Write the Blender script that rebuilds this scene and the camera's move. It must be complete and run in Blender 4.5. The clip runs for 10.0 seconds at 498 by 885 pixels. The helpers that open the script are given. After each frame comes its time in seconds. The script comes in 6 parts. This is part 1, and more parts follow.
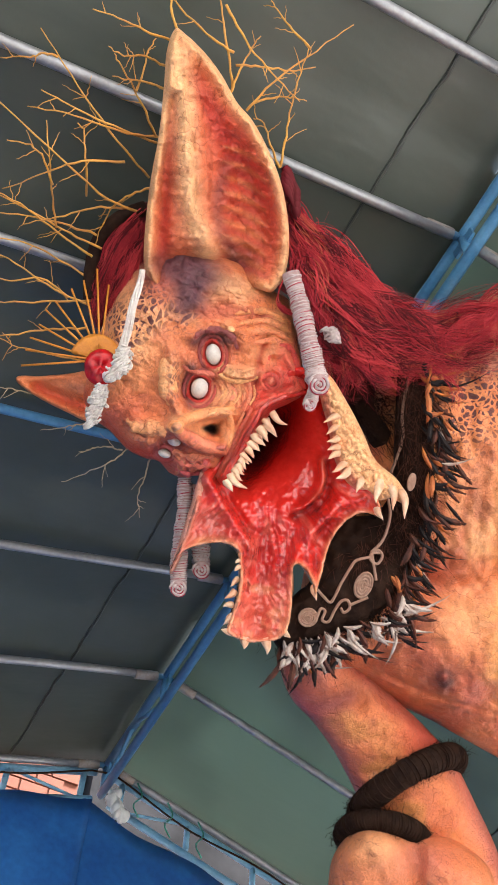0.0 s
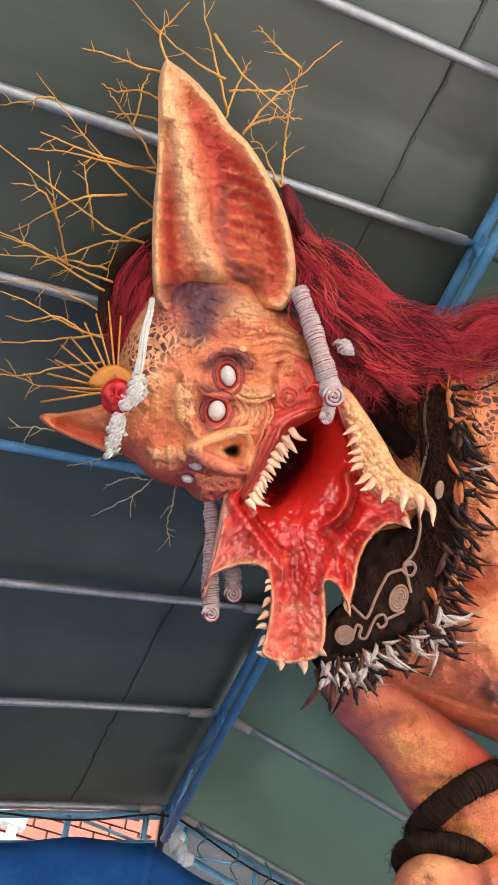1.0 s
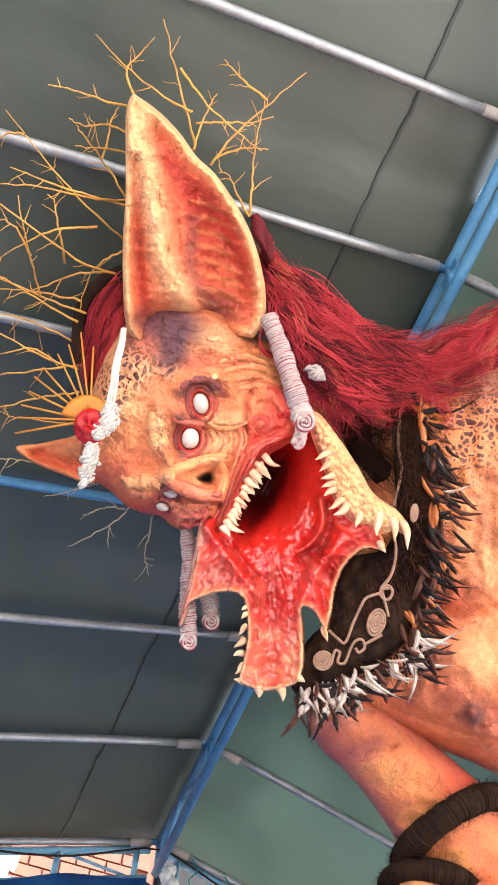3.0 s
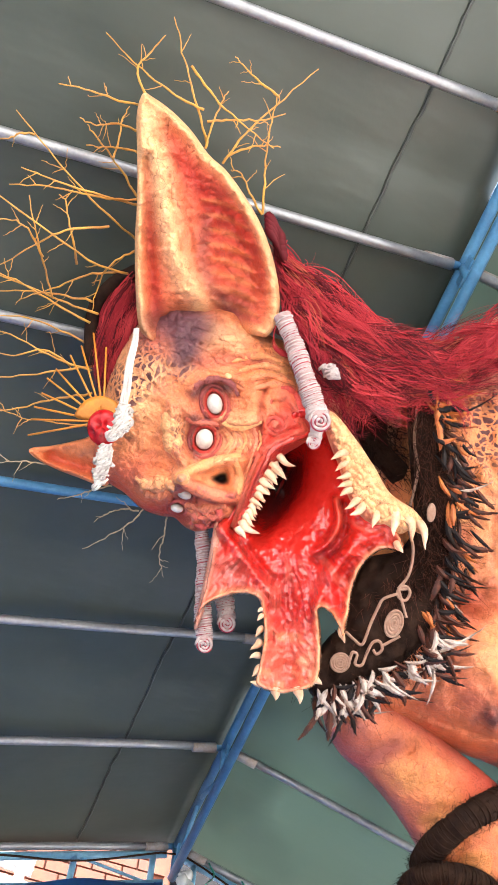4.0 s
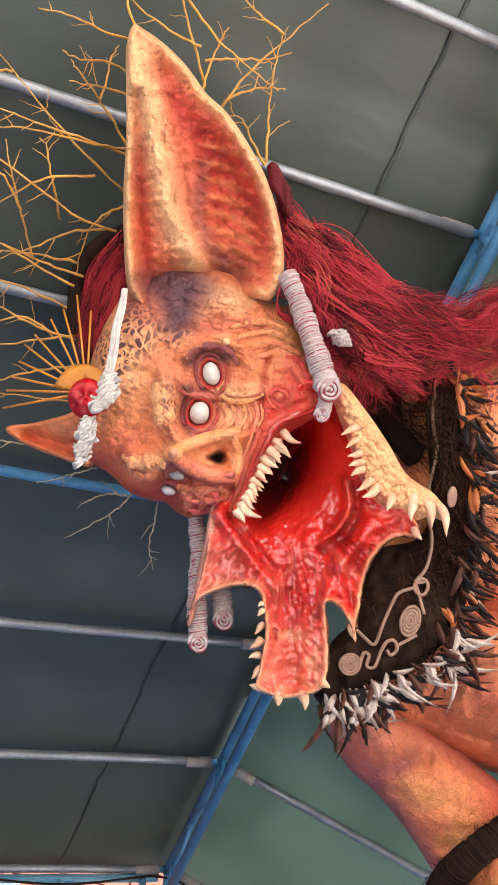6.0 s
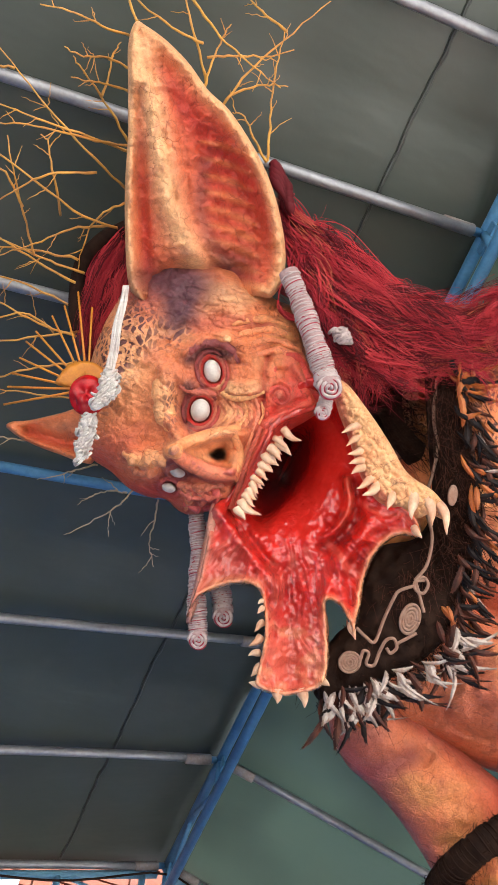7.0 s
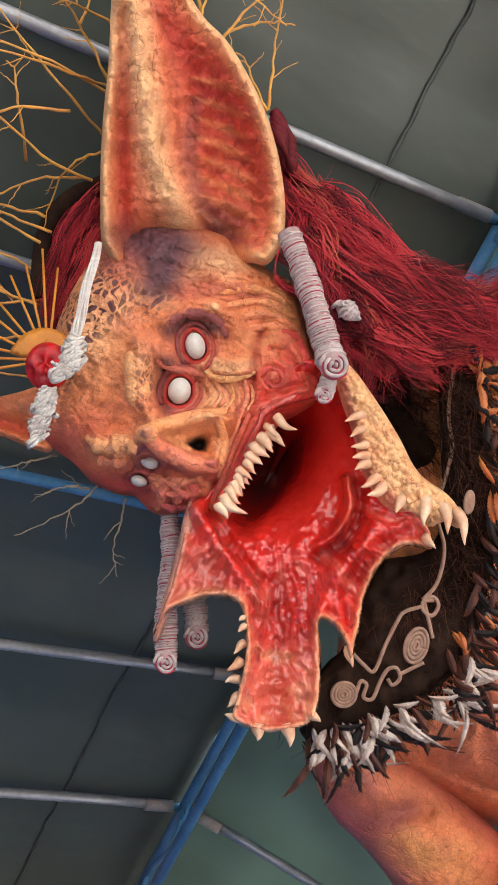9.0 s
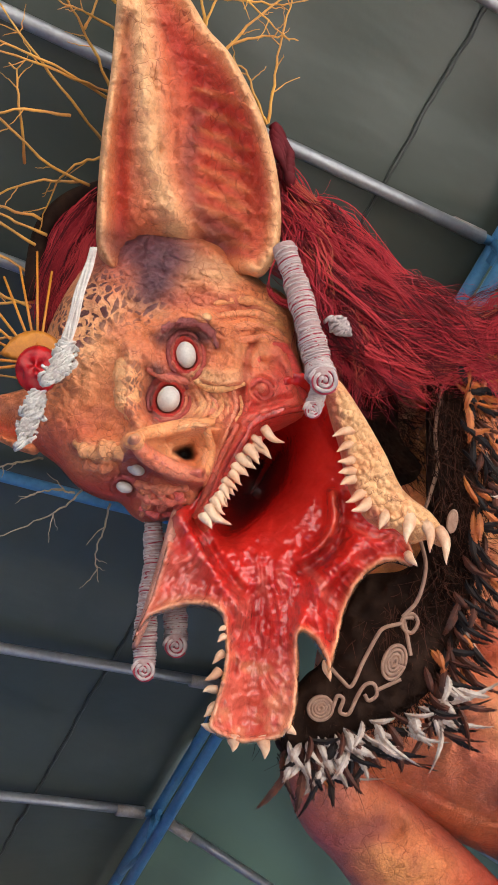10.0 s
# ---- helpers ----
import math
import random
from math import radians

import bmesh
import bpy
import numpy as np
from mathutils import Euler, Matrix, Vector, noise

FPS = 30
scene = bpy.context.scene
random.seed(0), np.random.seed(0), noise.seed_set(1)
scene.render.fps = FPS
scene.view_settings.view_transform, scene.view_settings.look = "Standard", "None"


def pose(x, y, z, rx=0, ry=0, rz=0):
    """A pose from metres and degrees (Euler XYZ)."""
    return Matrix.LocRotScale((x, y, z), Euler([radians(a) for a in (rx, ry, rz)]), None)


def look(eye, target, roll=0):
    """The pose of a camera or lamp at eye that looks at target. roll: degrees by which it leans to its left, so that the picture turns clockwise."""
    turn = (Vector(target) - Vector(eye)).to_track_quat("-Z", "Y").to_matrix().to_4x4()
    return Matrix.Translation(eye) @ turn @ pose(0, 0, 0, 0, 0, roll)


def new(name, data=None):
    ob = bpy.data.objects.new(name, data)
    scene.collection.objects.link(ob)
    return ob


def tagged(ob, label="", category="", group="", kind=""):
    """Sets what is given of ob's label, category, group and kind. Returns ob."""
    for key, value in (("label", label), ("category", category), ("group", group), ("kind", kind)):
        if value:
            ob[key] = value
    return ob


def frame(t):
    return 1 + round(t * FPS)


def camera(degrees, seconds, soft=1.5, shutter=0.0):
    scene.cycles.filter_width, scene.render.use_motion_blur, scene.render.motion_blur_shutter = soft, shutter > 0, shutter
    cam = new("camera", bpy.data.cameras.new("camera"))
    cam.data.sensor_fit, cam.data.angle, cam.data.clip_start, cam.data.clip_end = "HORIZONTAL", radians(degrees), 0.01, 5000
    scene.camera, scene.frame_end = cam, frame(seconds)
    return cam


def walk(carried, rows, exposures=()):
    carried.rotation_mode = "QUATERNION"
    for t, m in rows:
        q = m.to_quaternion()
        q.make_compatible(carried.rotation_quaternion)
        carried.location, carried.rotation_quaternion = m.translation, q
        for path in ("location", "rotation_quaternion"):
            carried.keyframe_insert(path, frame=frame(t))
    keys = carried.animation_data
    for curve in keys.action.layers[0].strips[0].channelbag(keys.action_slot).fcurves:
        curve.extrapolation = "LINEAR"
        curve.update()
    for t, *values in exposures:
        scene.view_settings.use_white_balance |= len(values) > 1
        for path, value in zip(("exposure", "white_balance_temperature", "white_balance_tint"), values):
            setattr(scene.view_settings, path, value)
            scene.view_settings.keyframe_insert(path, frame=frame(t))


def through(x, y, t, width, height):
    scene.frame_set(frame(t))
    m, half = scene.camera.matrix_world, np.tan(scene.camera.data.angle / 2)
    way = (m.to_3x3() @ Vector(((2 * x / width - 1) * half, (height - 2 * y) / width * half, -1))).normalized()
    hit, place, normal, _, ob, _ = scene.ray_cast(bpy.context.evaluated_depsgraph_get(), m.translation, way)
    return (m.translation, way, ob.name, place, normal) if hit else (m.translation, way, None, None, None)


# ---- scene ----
cam = camera(29.08, 10.0)
SEEN = pose(0.0811, -0.0006, 1.4848, 150.535, -2.453, -22.112)
walk(cam, [
    (0, pose(-0.0744, -0.0171, 1.5189, 147.952, -1.471, -27.583)),
    (0.5, pose(0.0108, 0.0027, 1.4968, 149.780, -2.610, -23.480)),
    (1, pose(0.0811, -0.0006, 1.4848, 150.535, -2.453, -22.112)),
    (1.5, pose(0.1032, -0.0021, 1.4745, 151.584, -1.558, -21.702)),
    (2, pose(0.1439, -0.0175, 1.4716, 151.924, -1.213, -21.809)),
    (2.5, pose(0.1555, -0.0289, 1.4707, 152.152, -1.506, -21.601)),
    (4, pose(0.1547, -0.0035, 1.4926, 152.436, -2.183, -20.417)),
    (4.5, pose(0.2077, 0.1628, 1.6555, 153.111, -2.404, -20.400)),
    (5, pose(0.2181, 0.2467, 1.7318, 153.725, -2.144, -20.632)),
    (5.5, pose(0.2292, 0.2496, 1.7244, 153.644, -2.172, -20.691)),
    (7, pose(0.2362, 0.2482, 1.7251, 153.363, -2.416, -20.905)),
    (7.5, pose(0.2459, 0.2805, 1.7534, 153.484, -2.699, -21.032)),
    (8, pose(0.2712, 0.4212, 1.8867, 154.859, -2.585, -21.445)),
    (8.5, pose(0.3090, 0.5445, 2.0284, 156.274, -2.311, -22.265)),
    (9, pose(0.3051, 0.5514, 2.0335, 156.009, -1.850, -23.534)),
    (9.5, pose(0.3072, 0.5547, 2.0312, 156.283, -1.554, -25.024)),
    (10, pose(0.2952, 0.5413, 2.0328, 156.468, -1.961, -25.989)),
], exposures=[(0, 2.82), (1.5, 2.82), (2.0, 2.82), (2.5, 3.15), (4.0, 3.45), (5.0, 3.45), (5.7, 3.15), (7.0, 2.8), (8.5, 2.66), (10, 2.62)])

# ---- light ----
world = bpy.data.worlds.new("sky")
scene.world = world
world.use_nodes = True
wt = world.node_tree
sky = wt.nodes.new("ShaderNodeTexSky")
sky.sky_type = "NISHITA"
sky.sun_disc = False
sky.sun_elevation = radians(53)
sky.sun_rotation = radians(146)
sky.dust_density = 3.0
wt.links.new(sky.outputs[0], wt.nodes["Background"].inputs[0])
wt.nodes["Background"].inputs[1].default_value = 0.15
sun = new("sun", bpy.data.lights.new("sun", "SUN"))
sun.data.energy = 3.0
sun.data.angle = radians(3)
sun.data.color = (1.0, 0.95, 0.88)
sun.matrix_world = look((5.0, -7.5, 12.0), (0, 0, 0))


# ---- materials ----
def material(name, rough=0.6, metal=0.0):
    m = bpy.data.materials.new(name)
    m.use_nodes = True
    p = m.node_tree.nodes["Principled BSDF"]
    p.inputs["Roughness"].default_value = rough
    p.inputs["Metallic"].default_value = metal
    return m, m.node_tree, p


def node(t, kind, **inputs):
    n = t.nodes.new(kind)
    for k, v in inputs.items():
        n.inputs[k.replace("_", " ")].default_value = v
    return n


def coords(t):
    return t.nodes.new("ShaderNodeTexCoord").outputs["Object"]


def ramp(t, source, *stops):
    r = t.nodes.new("ShaderNodeValToRGB")
    while len(r.color_ramp.elements) < len(stops):
        r.color_ramp.elements.new(0.5)
    for e, (at, c) in zip(r.color_ramp.elements, stops):
        e.position, e.color = at, (*c, 1) if len(c) == 3 else c
    t.links.new(source, r.inputs[0])
    return r.outputs[0]


def mixed(t, fac, a, b, mode="MIX"):
    m = t.nodes.new("ShaderNodeMix")
    m.data_type, m.blend_type = "RGBA", mode
    for sock, v in ((m.inputs[0], fac), (m.inputs[6], a), (m.inputs[7], b)):
        if isinstance(v, (int, float)):
            sock.default_value = v
        elif isinstance(v, tuple):
            sock.default_value = (*v, 1)
        else:
            t.links.new(v, sock)
    return m.outputs[2]


def bumped(t, p, height, strength, distance, chain=None):
    b = node(t, "ShaderNodeBump", Strength=strength, Distance=distance)
    t.links.new(height, b.inputs["Height"])
    if chain:
        t.links.new(chain, b.inputs["Normal"])
    t.links.new(b.outputs[0], p.inputs["Normal"])
    return b.outputs[0]


def noise_tex(t, scale, detail=4.0, rough=0.55, at=None):
    n = node(t, "ShaderNodeTexNoise", Scale=scale, Detail=detail, Roughness=rough)
    t.links.new(at or coords(t), n.inputs["Vector"])
    return n.outputs[0]


def plain(name, a, b, scale, rough=0.6, metal=0.0, bump=0.2, fine=6.0, sheen=None):
    """Two-tone grain at two scales with a fine relief."""
    m, t, p = material(name, rough, metal)
    big, small = noise_tex(t, scale), noise_tex(t, scale * fine, 6.0, 0.65)
    c = mixed(t, ramp(t, big, (0.35, (0, 0, 0)), (0.65, (1, 1, 1))), a, b)
    c = mixed(t, 0.35, c, ramp(t, small, (0.3, (0.35, 0.35, 0.35)), (0.7, (1, 1, 1))), "MULTIPLY")
    t.links.new(c, p.inputs["Base Color"])
    bumped(t, p, small, bump, 0.004)
    if sheen is not None:
        p.inputs["Specular IOR Level"].default_value = sheen
    return m


def skin_material():
    m, t, p = material("painted_skin", 0.42)
    at = coords(t)
    paint = t.nodes.new("ShaderNodeAttribute")
    paint.attribute_name = "paint"
    spots = node(t, "ShaderNodeTexVoronoi", Scale=42.0, Randomness=0.9)
    crack = node(t, "ShaderNodeTexVoronoi", Scale=24.0)
    fissure = node(t, "ShaderNodeTexVoronoi", Scale=55.0)
    for n in (spots, crack, fissure):
        n.feature = "DISTANCE_TO_EDGE"
    warp = node(t, "ShaderNodeTexNoise", Scale=9.0, Detail=3.0)
    t.links.new(at, warp.inputs["Vector"])
    bent = mixed(t, 0.09, at, warp.outputs[1], "ADD")
    for n in (spots, crack, fissure):
        t.links.new(bent, n.inputs["Vector"])
    grain, mid = noise_tex(t, 140.0, 6.0, 0.7), noise_tex(t, 22.0, 5.0, 0.6)
    inv = t.nodes.new("ShaderNodeMath")
    inv.operation = "SUBTRACT"
    inv.inputs[0].default_value = 1.0
    t.links.new(paint.outputs["Alpha"], inv.inputs[1])
    disc = ramp(t, spots.outputs["Distance"], (0.13, (0, 0, 0)), (0.18, (1, 1, 1)))
    mask = t.nodes.new("ShaderNodeMath")
    mask.operation = "MULTIPLY"
    t.links.new(disc, mask.inputs[0])
    t.links.new(inv.outputs[0], mask.inputs[1])
    c = mixed(t, 0.55, paint.outputs["Color"], ramp(t, mid, (0.3, (0.84, 0.74, 0.68)), (0.6, (1.12, 1.14, 1.14))), "MULTIPLY")
    c = mixed(t, 0.55, c, ramp(t, grain, (0.3, (0.6, 0.55, 0.52)), (0.6, (1.1, 1.1, 1.1))), "MULTIPLY")
    thin = ramp(t, crack.outputs["Distance"], (0.0, (0.44, 0.20, 0.14)), (0.025, (1, 1, 1)))
    finer = ramp(t, fissure.outputs["Distance"], (0.0, (0.50, 0.26, 0.19)), (0.05, (1, 1, 1)))
    patch = ramp(t, noise_tex(t, 9.0), (0.44, (0, 0, 0)), (0.58, (0.85, 0.85, 0.85)))
    c = mixed(t, patch, c, mixed(t, 1.0, c, thin, "MULTIPLY"))
    patch = ramp(t, noise_tex(t, 6.0), (0.5, (0, 0, 0)), (0.66, (0.55, 0.55, 0.55)))
    c = mixed(t, patch, c, mixed(t, 1.0, c, finer, "MULTIPLY"))
    c = mixed(t, mask.outputs[0], c, (0.13, 0.04, 0.04))
    t.links.new(c, p.inputs["Base Color"])
    first = bumped(t, p, mid, 0.8, 0.02)
    second = bumped(t, p, ramp(t, crack.outputs["Distance"], (0.0, (0, 0, 0)), (0.05, (1, 1, 1))), 0.4, 0.005, first)
    bumped(t, p, grain, 0.7, 0.005, second)
    return m


def flesh_material():
    m, t, p = material("wet_flesh", 0.16)
    at = coords(t)
    paint = t.nodes.new("ShaderNodeAttribute")
    paint.attribute_name = "paint"
    way = t.nodes.new("ShaderNodeAttribute")
    way.attribute_name = "flow"
    vein = noise_tex(t, 20.0, 6.0, 0.65)
    soft = (0.5, 0.5, 0.5)
    strand = mixed(t, paint.outputs["Alpha"], soft, noise_tex(t, 0.35, 3.0, 0.6, way.outputs["Vector"]))
    fibre = mixed(t, paint.outputs["Alpha"], soft, noise_tex(t, 1.0, 4.0, 0.6, way.outputs["Vector"]))
    c = mixed(t, 0.6, paint.outputs["Color"], ramp(t, vein, (0.35, (0.85, 0.6, 0.6)), (0.65, (1.15, 1.1, 1.1))), "MULTIPLY")
    c = mixed(t, 0.55, c, ramp(t, strand, (0.35, (0.62, 0.35, 0.35)), (0.6, (1.15, 1.1, 1.1))), "MULTIPLY")
    c = mixed(t, ramp(t, fibre, (0.58, (0, 0, 0)), (0.75, (0.3, 0.3, 0.3))), c, (0.78, 0.26, 0.17))
    t.links.new(c, p.inputs["Base Color"])
    p.inputs["Coat Weight"].default_value = 0.9
    p.inputs["Coat Roughness"].default_value = 0.05
    p.inputs["Coat IOR"].default_value = 1.7
    p.inputs["Specular IOR Level"].default_value = 0.3
    a = bumped(t, p, strand, 0.7, 0.014)
    a = bumped(t, p, fibre, 1.0, 0.010, a)
    bumped(t, p, noise_tex(t, 60.0, 3.0), 0.7, 0.008, a)
    return m


SKIN, FLESH = skin_material(), flesh_material()
TOOTH = plain("aged_ivory", (0.80, 0.58, 0.40), (0.66, 0.34, 0.20), 18.0, 0.3, bump=0.4)
EYE = plain("white_eye", (0.66, 0.62, 0.57), (0.58, 0.54, 0.50), 30.0, 0.35, bump=0.05)
PIPE = plain("galvanised_pipe", (0.42, 0.43, 0.45), (0.30, 0.31, 0.33), 8.0, 0.42, 0.6)
BLUE = plain("chipped_blue_paint", (0.05, 0.19, 0.38), (0.09, 0.27, 0.48), 9.0, 0.45, bump=0.3)
LIGHTBLUE = plain("light_blue_paint", (0.14, 0.36, 0.56), (0.22, 0.46, 0.64), 9.0, 0.45, bump=0.3)


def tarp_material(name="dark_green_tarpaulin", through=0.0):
    m, t, p = material(name, 0.42)
    at = coords(t)
    big, small = noise_tex(t, 0.9, 4.0), noise_tex(t, 60.0, 4.0, 0.6)
    c = mixed(t, ramp(t, big, (0.35, (0, 0, 0)), (0.65, (1, 1, 1))), (0.042, 0.053, 0.045), (0.055, 0.068, 0.057))
    dust = ramp(t, noise_tex(t, 5.0, 8.0, 0.7), (0.55, (0, 0, 0)), (0.75, (0.3, 0.3, 0.3)))
    c = mixed(t, dust, c, (0.08, 0.088, 0.075))
    t.links.new(c, p.inputs["Base Color"])
    t.links.new(ramp(t, noise_tex(t, 3.0, 6.0), (0.3, (0.34, 0.34, 0.34)), (0.7, (0.55, 0.55, 0.55))), p.inputs["Roughness"])
    drape = node(t, "ShaderNodeMapping", Scale=(1.2, 3.5, 1.2), Rotation=(0, 0, 0.5))
    t.links.new(at, drape.inputs["Vector"])
    fold = noise_tex(t, 1.6, 3.0, 0.5, drape.outputs[0])
    a = bumped(t, p, fold, 0.18, 0.05)
    a = bumped(t, p, noise_tex(t, 5.0, 2.0, 0.4), 0.12, 0.01, a)
    bumped(t, p, small, 0.12, 0.002, a)
    # added translucency, only to make one roof slope look lit
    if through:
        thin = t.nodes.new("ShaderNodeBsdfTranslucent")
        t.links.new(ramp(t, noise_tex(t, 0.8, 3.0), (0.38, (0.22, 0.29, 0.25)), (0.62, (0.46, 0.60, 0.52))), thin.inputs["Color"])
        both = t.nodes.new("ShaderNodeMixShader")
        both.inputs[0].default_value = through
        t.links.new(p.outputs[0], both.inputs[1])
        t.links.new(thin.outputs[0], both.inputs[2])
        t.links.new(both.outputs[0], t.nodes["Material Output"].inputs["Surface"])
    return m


# same tarpaulin twice; the right slope's copy is made to glow
TARP, GLOWTARP = tarp_material(), tarp_material("glow_green_tarpaulin", 0.17)
BLUETARP = plain("blue_tarpaulin", (0.012, 0.082, 0.31), (0.025, 0.145, 0.44), 3.0, 0.36, bump=0.3, fine=8)
HAIR = plain("dyed_red_hair", (0.46, 0.028, 0.045), (0.32, 0.018, 0.03), 12.0, 0.55, bump=0.3, sheen=0.2)
FUR = plain("dark_brown_fur", (0.034, 0.017, 0.011), (0.016, 0.008, 0.006), 20.0, 0.85, bump=0.6, sheen=0.1)
TWIG = plain("ochre_twig", (0.74, 0.37, 0.06), (0.55, 0.25, 0.06), 10.0, 0.6, bump=0.4)
CORD = plain("tan_cord", (0.40, 0.25, 0.18), (0.32, 0.18, 0.13), 60.0, 0.85, bump=0.5)
YARN = plain("white_yarn", (0.74, 0.71, 0.67), (0.6, 0.53, 0.5), 40.0, 0.85, bump=0.6)
REDTHREAD = plain("red_thread", (0.42, 0.02, 0.05), (0.3, 0.02, 0.04), 50.0, 0.7)
RESIN = plain("red_resin", (0.62, 0.006, 0.012), (0.30, 0.003, 0.006), 25.0, 0.06, bump=0.6)
BLACKF = plain("black_feather", (0.012, 0.012, 0.016), (0.022, 0.014, 0.012), 30.0, 0.5, sheen=0.12)
BROWNF = plain("brown_feather", (0.13, 0.035, 0.018), (0.045, 0.016, 0.012), 30.0, 0.5, sheen=0.25)
ORANGEF = plain("orange_feather", (0.55, 0.17, 0.03), (0.4, 0.09, 0.02), 30.0, 0.45)
WHITEF = plain("white_feather", (0.60, 0.53, 0.48), (0.40, 0.26, 0.20), 45.0, 0.6)
BRICK = plain("terracotta_wall", (0.15, 0.036, 0.012), (0.10, 0.024, 0.010), 3.0, 0.85, bump=0.5)
WHITE = plain("white_paint", (0.75, 0.76, 0.76), (0.6, 0.62, 0.62), 4.0, 0.5)
SOIL = plain("concrete_ground", (0.34, 0.32, 0.29), (0.26, 0.25, 0.23), 1.5, 0.9)


# ---- building helpers ----
def link(name, verts, faces, mats, parent=None, label="", index=None, smooth=True, paint=None):
    """One mesh object with its origin in its middle, under parent if given."""
    verts = np.asarray(verts, float)
    mid = (verts.min(0) + verts.max(0)) / 2
    me = bpy.data.meshes.new(name)
    me.from_pydata((verts - mid).tolist(), [], faces)
    for m in mats if isinstance(mats, (list, tuple)) else [mats]:
        me.materials.append(m)
    if index is not None:
        me.polygons.foreach_set("material_index", index)
    me.polygons.foreach_set("use_smooth", [smooth] * len(me.polygons))
    if paint is not None:
        me.color_attributes.new("paint", "FLOAT_COLOR", "POINT").data.foreach_set("color", np.asarray(paint, float).ravel())
    ob = new(name, me)
    base = Vector((0, 0, 0))
    if parent is not None:
        ob.parent = parent
        q = parent
        while q is not None:
            base += q.location
            q = q.parent
    ob.location = Vector(mid) - base
    return tagged(ob, label)


def thing(name, at, label, category, group="", kind=""):
    ob = new(name)
    ob.location = at
    return tagged(ob, label, category, group, kind)


def merged(parts):
    """Several (verts, faces) joined into one."""
    vs, fs, n = [], [], 0
    for v, f in parts:
        v = np.asarray(v, float)
        vs.append(v)
        fs += [tuple(i + n for i in g) for g in f]
        n += len(v)
    return np.concatenate(vs), fs


def curve(points, count):
    """Catmull-Rom through the points."""
    p = np.asarray(points, float)
    p = np.vstack([2 * p[0] - p[1], p, 2 * p[-1] - p[-2]])
    s = np.linspace(0, len(p) - 3 - 1e-6, count)
    k, u = s.astype(int), (s % 1)[:, None]
    a, b, c, d = p[k], p[k + 1], p[k + 2], p[k + 3]
    return 0.5 * (2 * b + (c - a) * u + (2 * a - 5 * b + 4 * c - d) * u**2 + (3 * b - a - 3 * c + d) * u**3)


def tube(points, radius, sides=6, flat=1.0):
    """A capped tube along points; radius is a number or one for each point."""
    p = np.asarray(points, float)
    n = len(p)
    r = np.broadcast_to(np.asarray(radius, float), (n,))
    way = np.gradient(p, axis=0)
    way /= np.linalg.norm(way, axis=1, keepdims=True) + 1e-12
    ref = np.array([0.31, 0.22, 0.92])
    if abs(way.mean(0) @ ref) > 0.85:
        ref = np.array([0.9, -0.3, 0.1])
    side = np.cross(way, ref)
    side /= np.linalg.norm(side, axis=1, keepdims=True) + 1e-12
    up = np.cross(side, way)
    a = np.linspace(0, 2 * np.pi, sides, endpoint=False)
    v = p[:, None] + r[:, None, None] * (np.cos(a)[None, :, None] * side[:, None] + flat * np.sin(a)[None, :, None] * up[:, None])
    f = [(i * sides + j, i * sides + (j + 1) % sides, (i + 1) * sides + (j + 1) % sides, (i + 1) * sides + j) for i in range(n - 1) for j in range(sides)]
    f += [tuple(range(sides))[::-1], tuple((n - 1) * sides + j for j in range(sides))]
    return v.reshape(-1, 3), f


def bar(a, b, radius, sides=10):
    return tube([a, b], radius, sides)


def box(lo, hi):
    (x, y, z), (X, Y, Z) = lo, hi
    v = [(x, y, z), (X, y, z), (X, Y, z), (x, Y, z), (x, y, Z), (X, y, Z), (X, Y, Z), (x, Y, Z)]
    return v, [(3, 2, 1, 0), (4, 5, 6, 7), (0, 1, 5, 4), (1, 2, 6, 5), (2, 3, 7, 6), (3, 0, 4, 7)]


def ball(at, radii, turn=None, n=10):
    """An ellipsoid; turn: 3x3 axes."""
    v, f = [], []
    for i in range(n + 1):
        for j in range(2 * n):
            th, ph = math.pi * i / n, math.pi * j / n
            v.append((math.sin(th) * math.cos(ph), math.sin(th) * math.sin(ph), math.cos(th)))
    for i in range(n):
        for j in range(2 * n):
            k = (j + 1) % (2 * n)
            f.append((i * 2 * n + j, (i + 1) * 2 * n + j, (i + 1) * 2 * n + k, i * 2 * n + k))
    v = np.array(v) * radii
    if turn is not None:
        v = v @ np.asarray(turn)
    return v + np.asarray(at), f


# The figure is shaped to fit the camera's view: its drawing is the view from SEEN in pixels, 1700 units wide to a unit
# of distance,
# seen from three metres: x to the right, y down, d metres of relief towards the viewer.
FAR = 3.06
FRONT = np.array(SEEN)


def sk(x, y, d=0.0):
    x, y, d = np.broadcast_arrays(np.asarray(x, float), np.asarray(y, float), np.asarray(d, float))
    z = FAR - d
    p = np.stack([(x - 441) / 1700 * z, (784 - y) / 1700 * z, -z], -1)
    return p @ FRONT[:3, :3].T + FRONT[:3, 3]


TOWARDS = FRONT[:3, 2]
U = 0.0018  # metres to a drawing unit


def lattice(x, y, seed=0):
    """Smooth value noise, -1 to 1."""
    i, j = np.floor(x).astype(np.int64), np.floor(y).astype(np.int64)
    u, v = x - i, y - j
    u, v = u * u * (3 - 2 * u), v * v * (3 - 2 * v)

    def h(a, b):
        s = np.sin(a * 127.1 + b * 311.7 + seed * 74.7) * 43758.5453
        return (s - np.floor(s)) * 2 - 1

    return (h(i, j) * (1 - u) + h(i + 1, j) * u) * (1 - v) + (h(i, j + 1) * (1 - u) + h(i + 1, j + 1) * u) * v


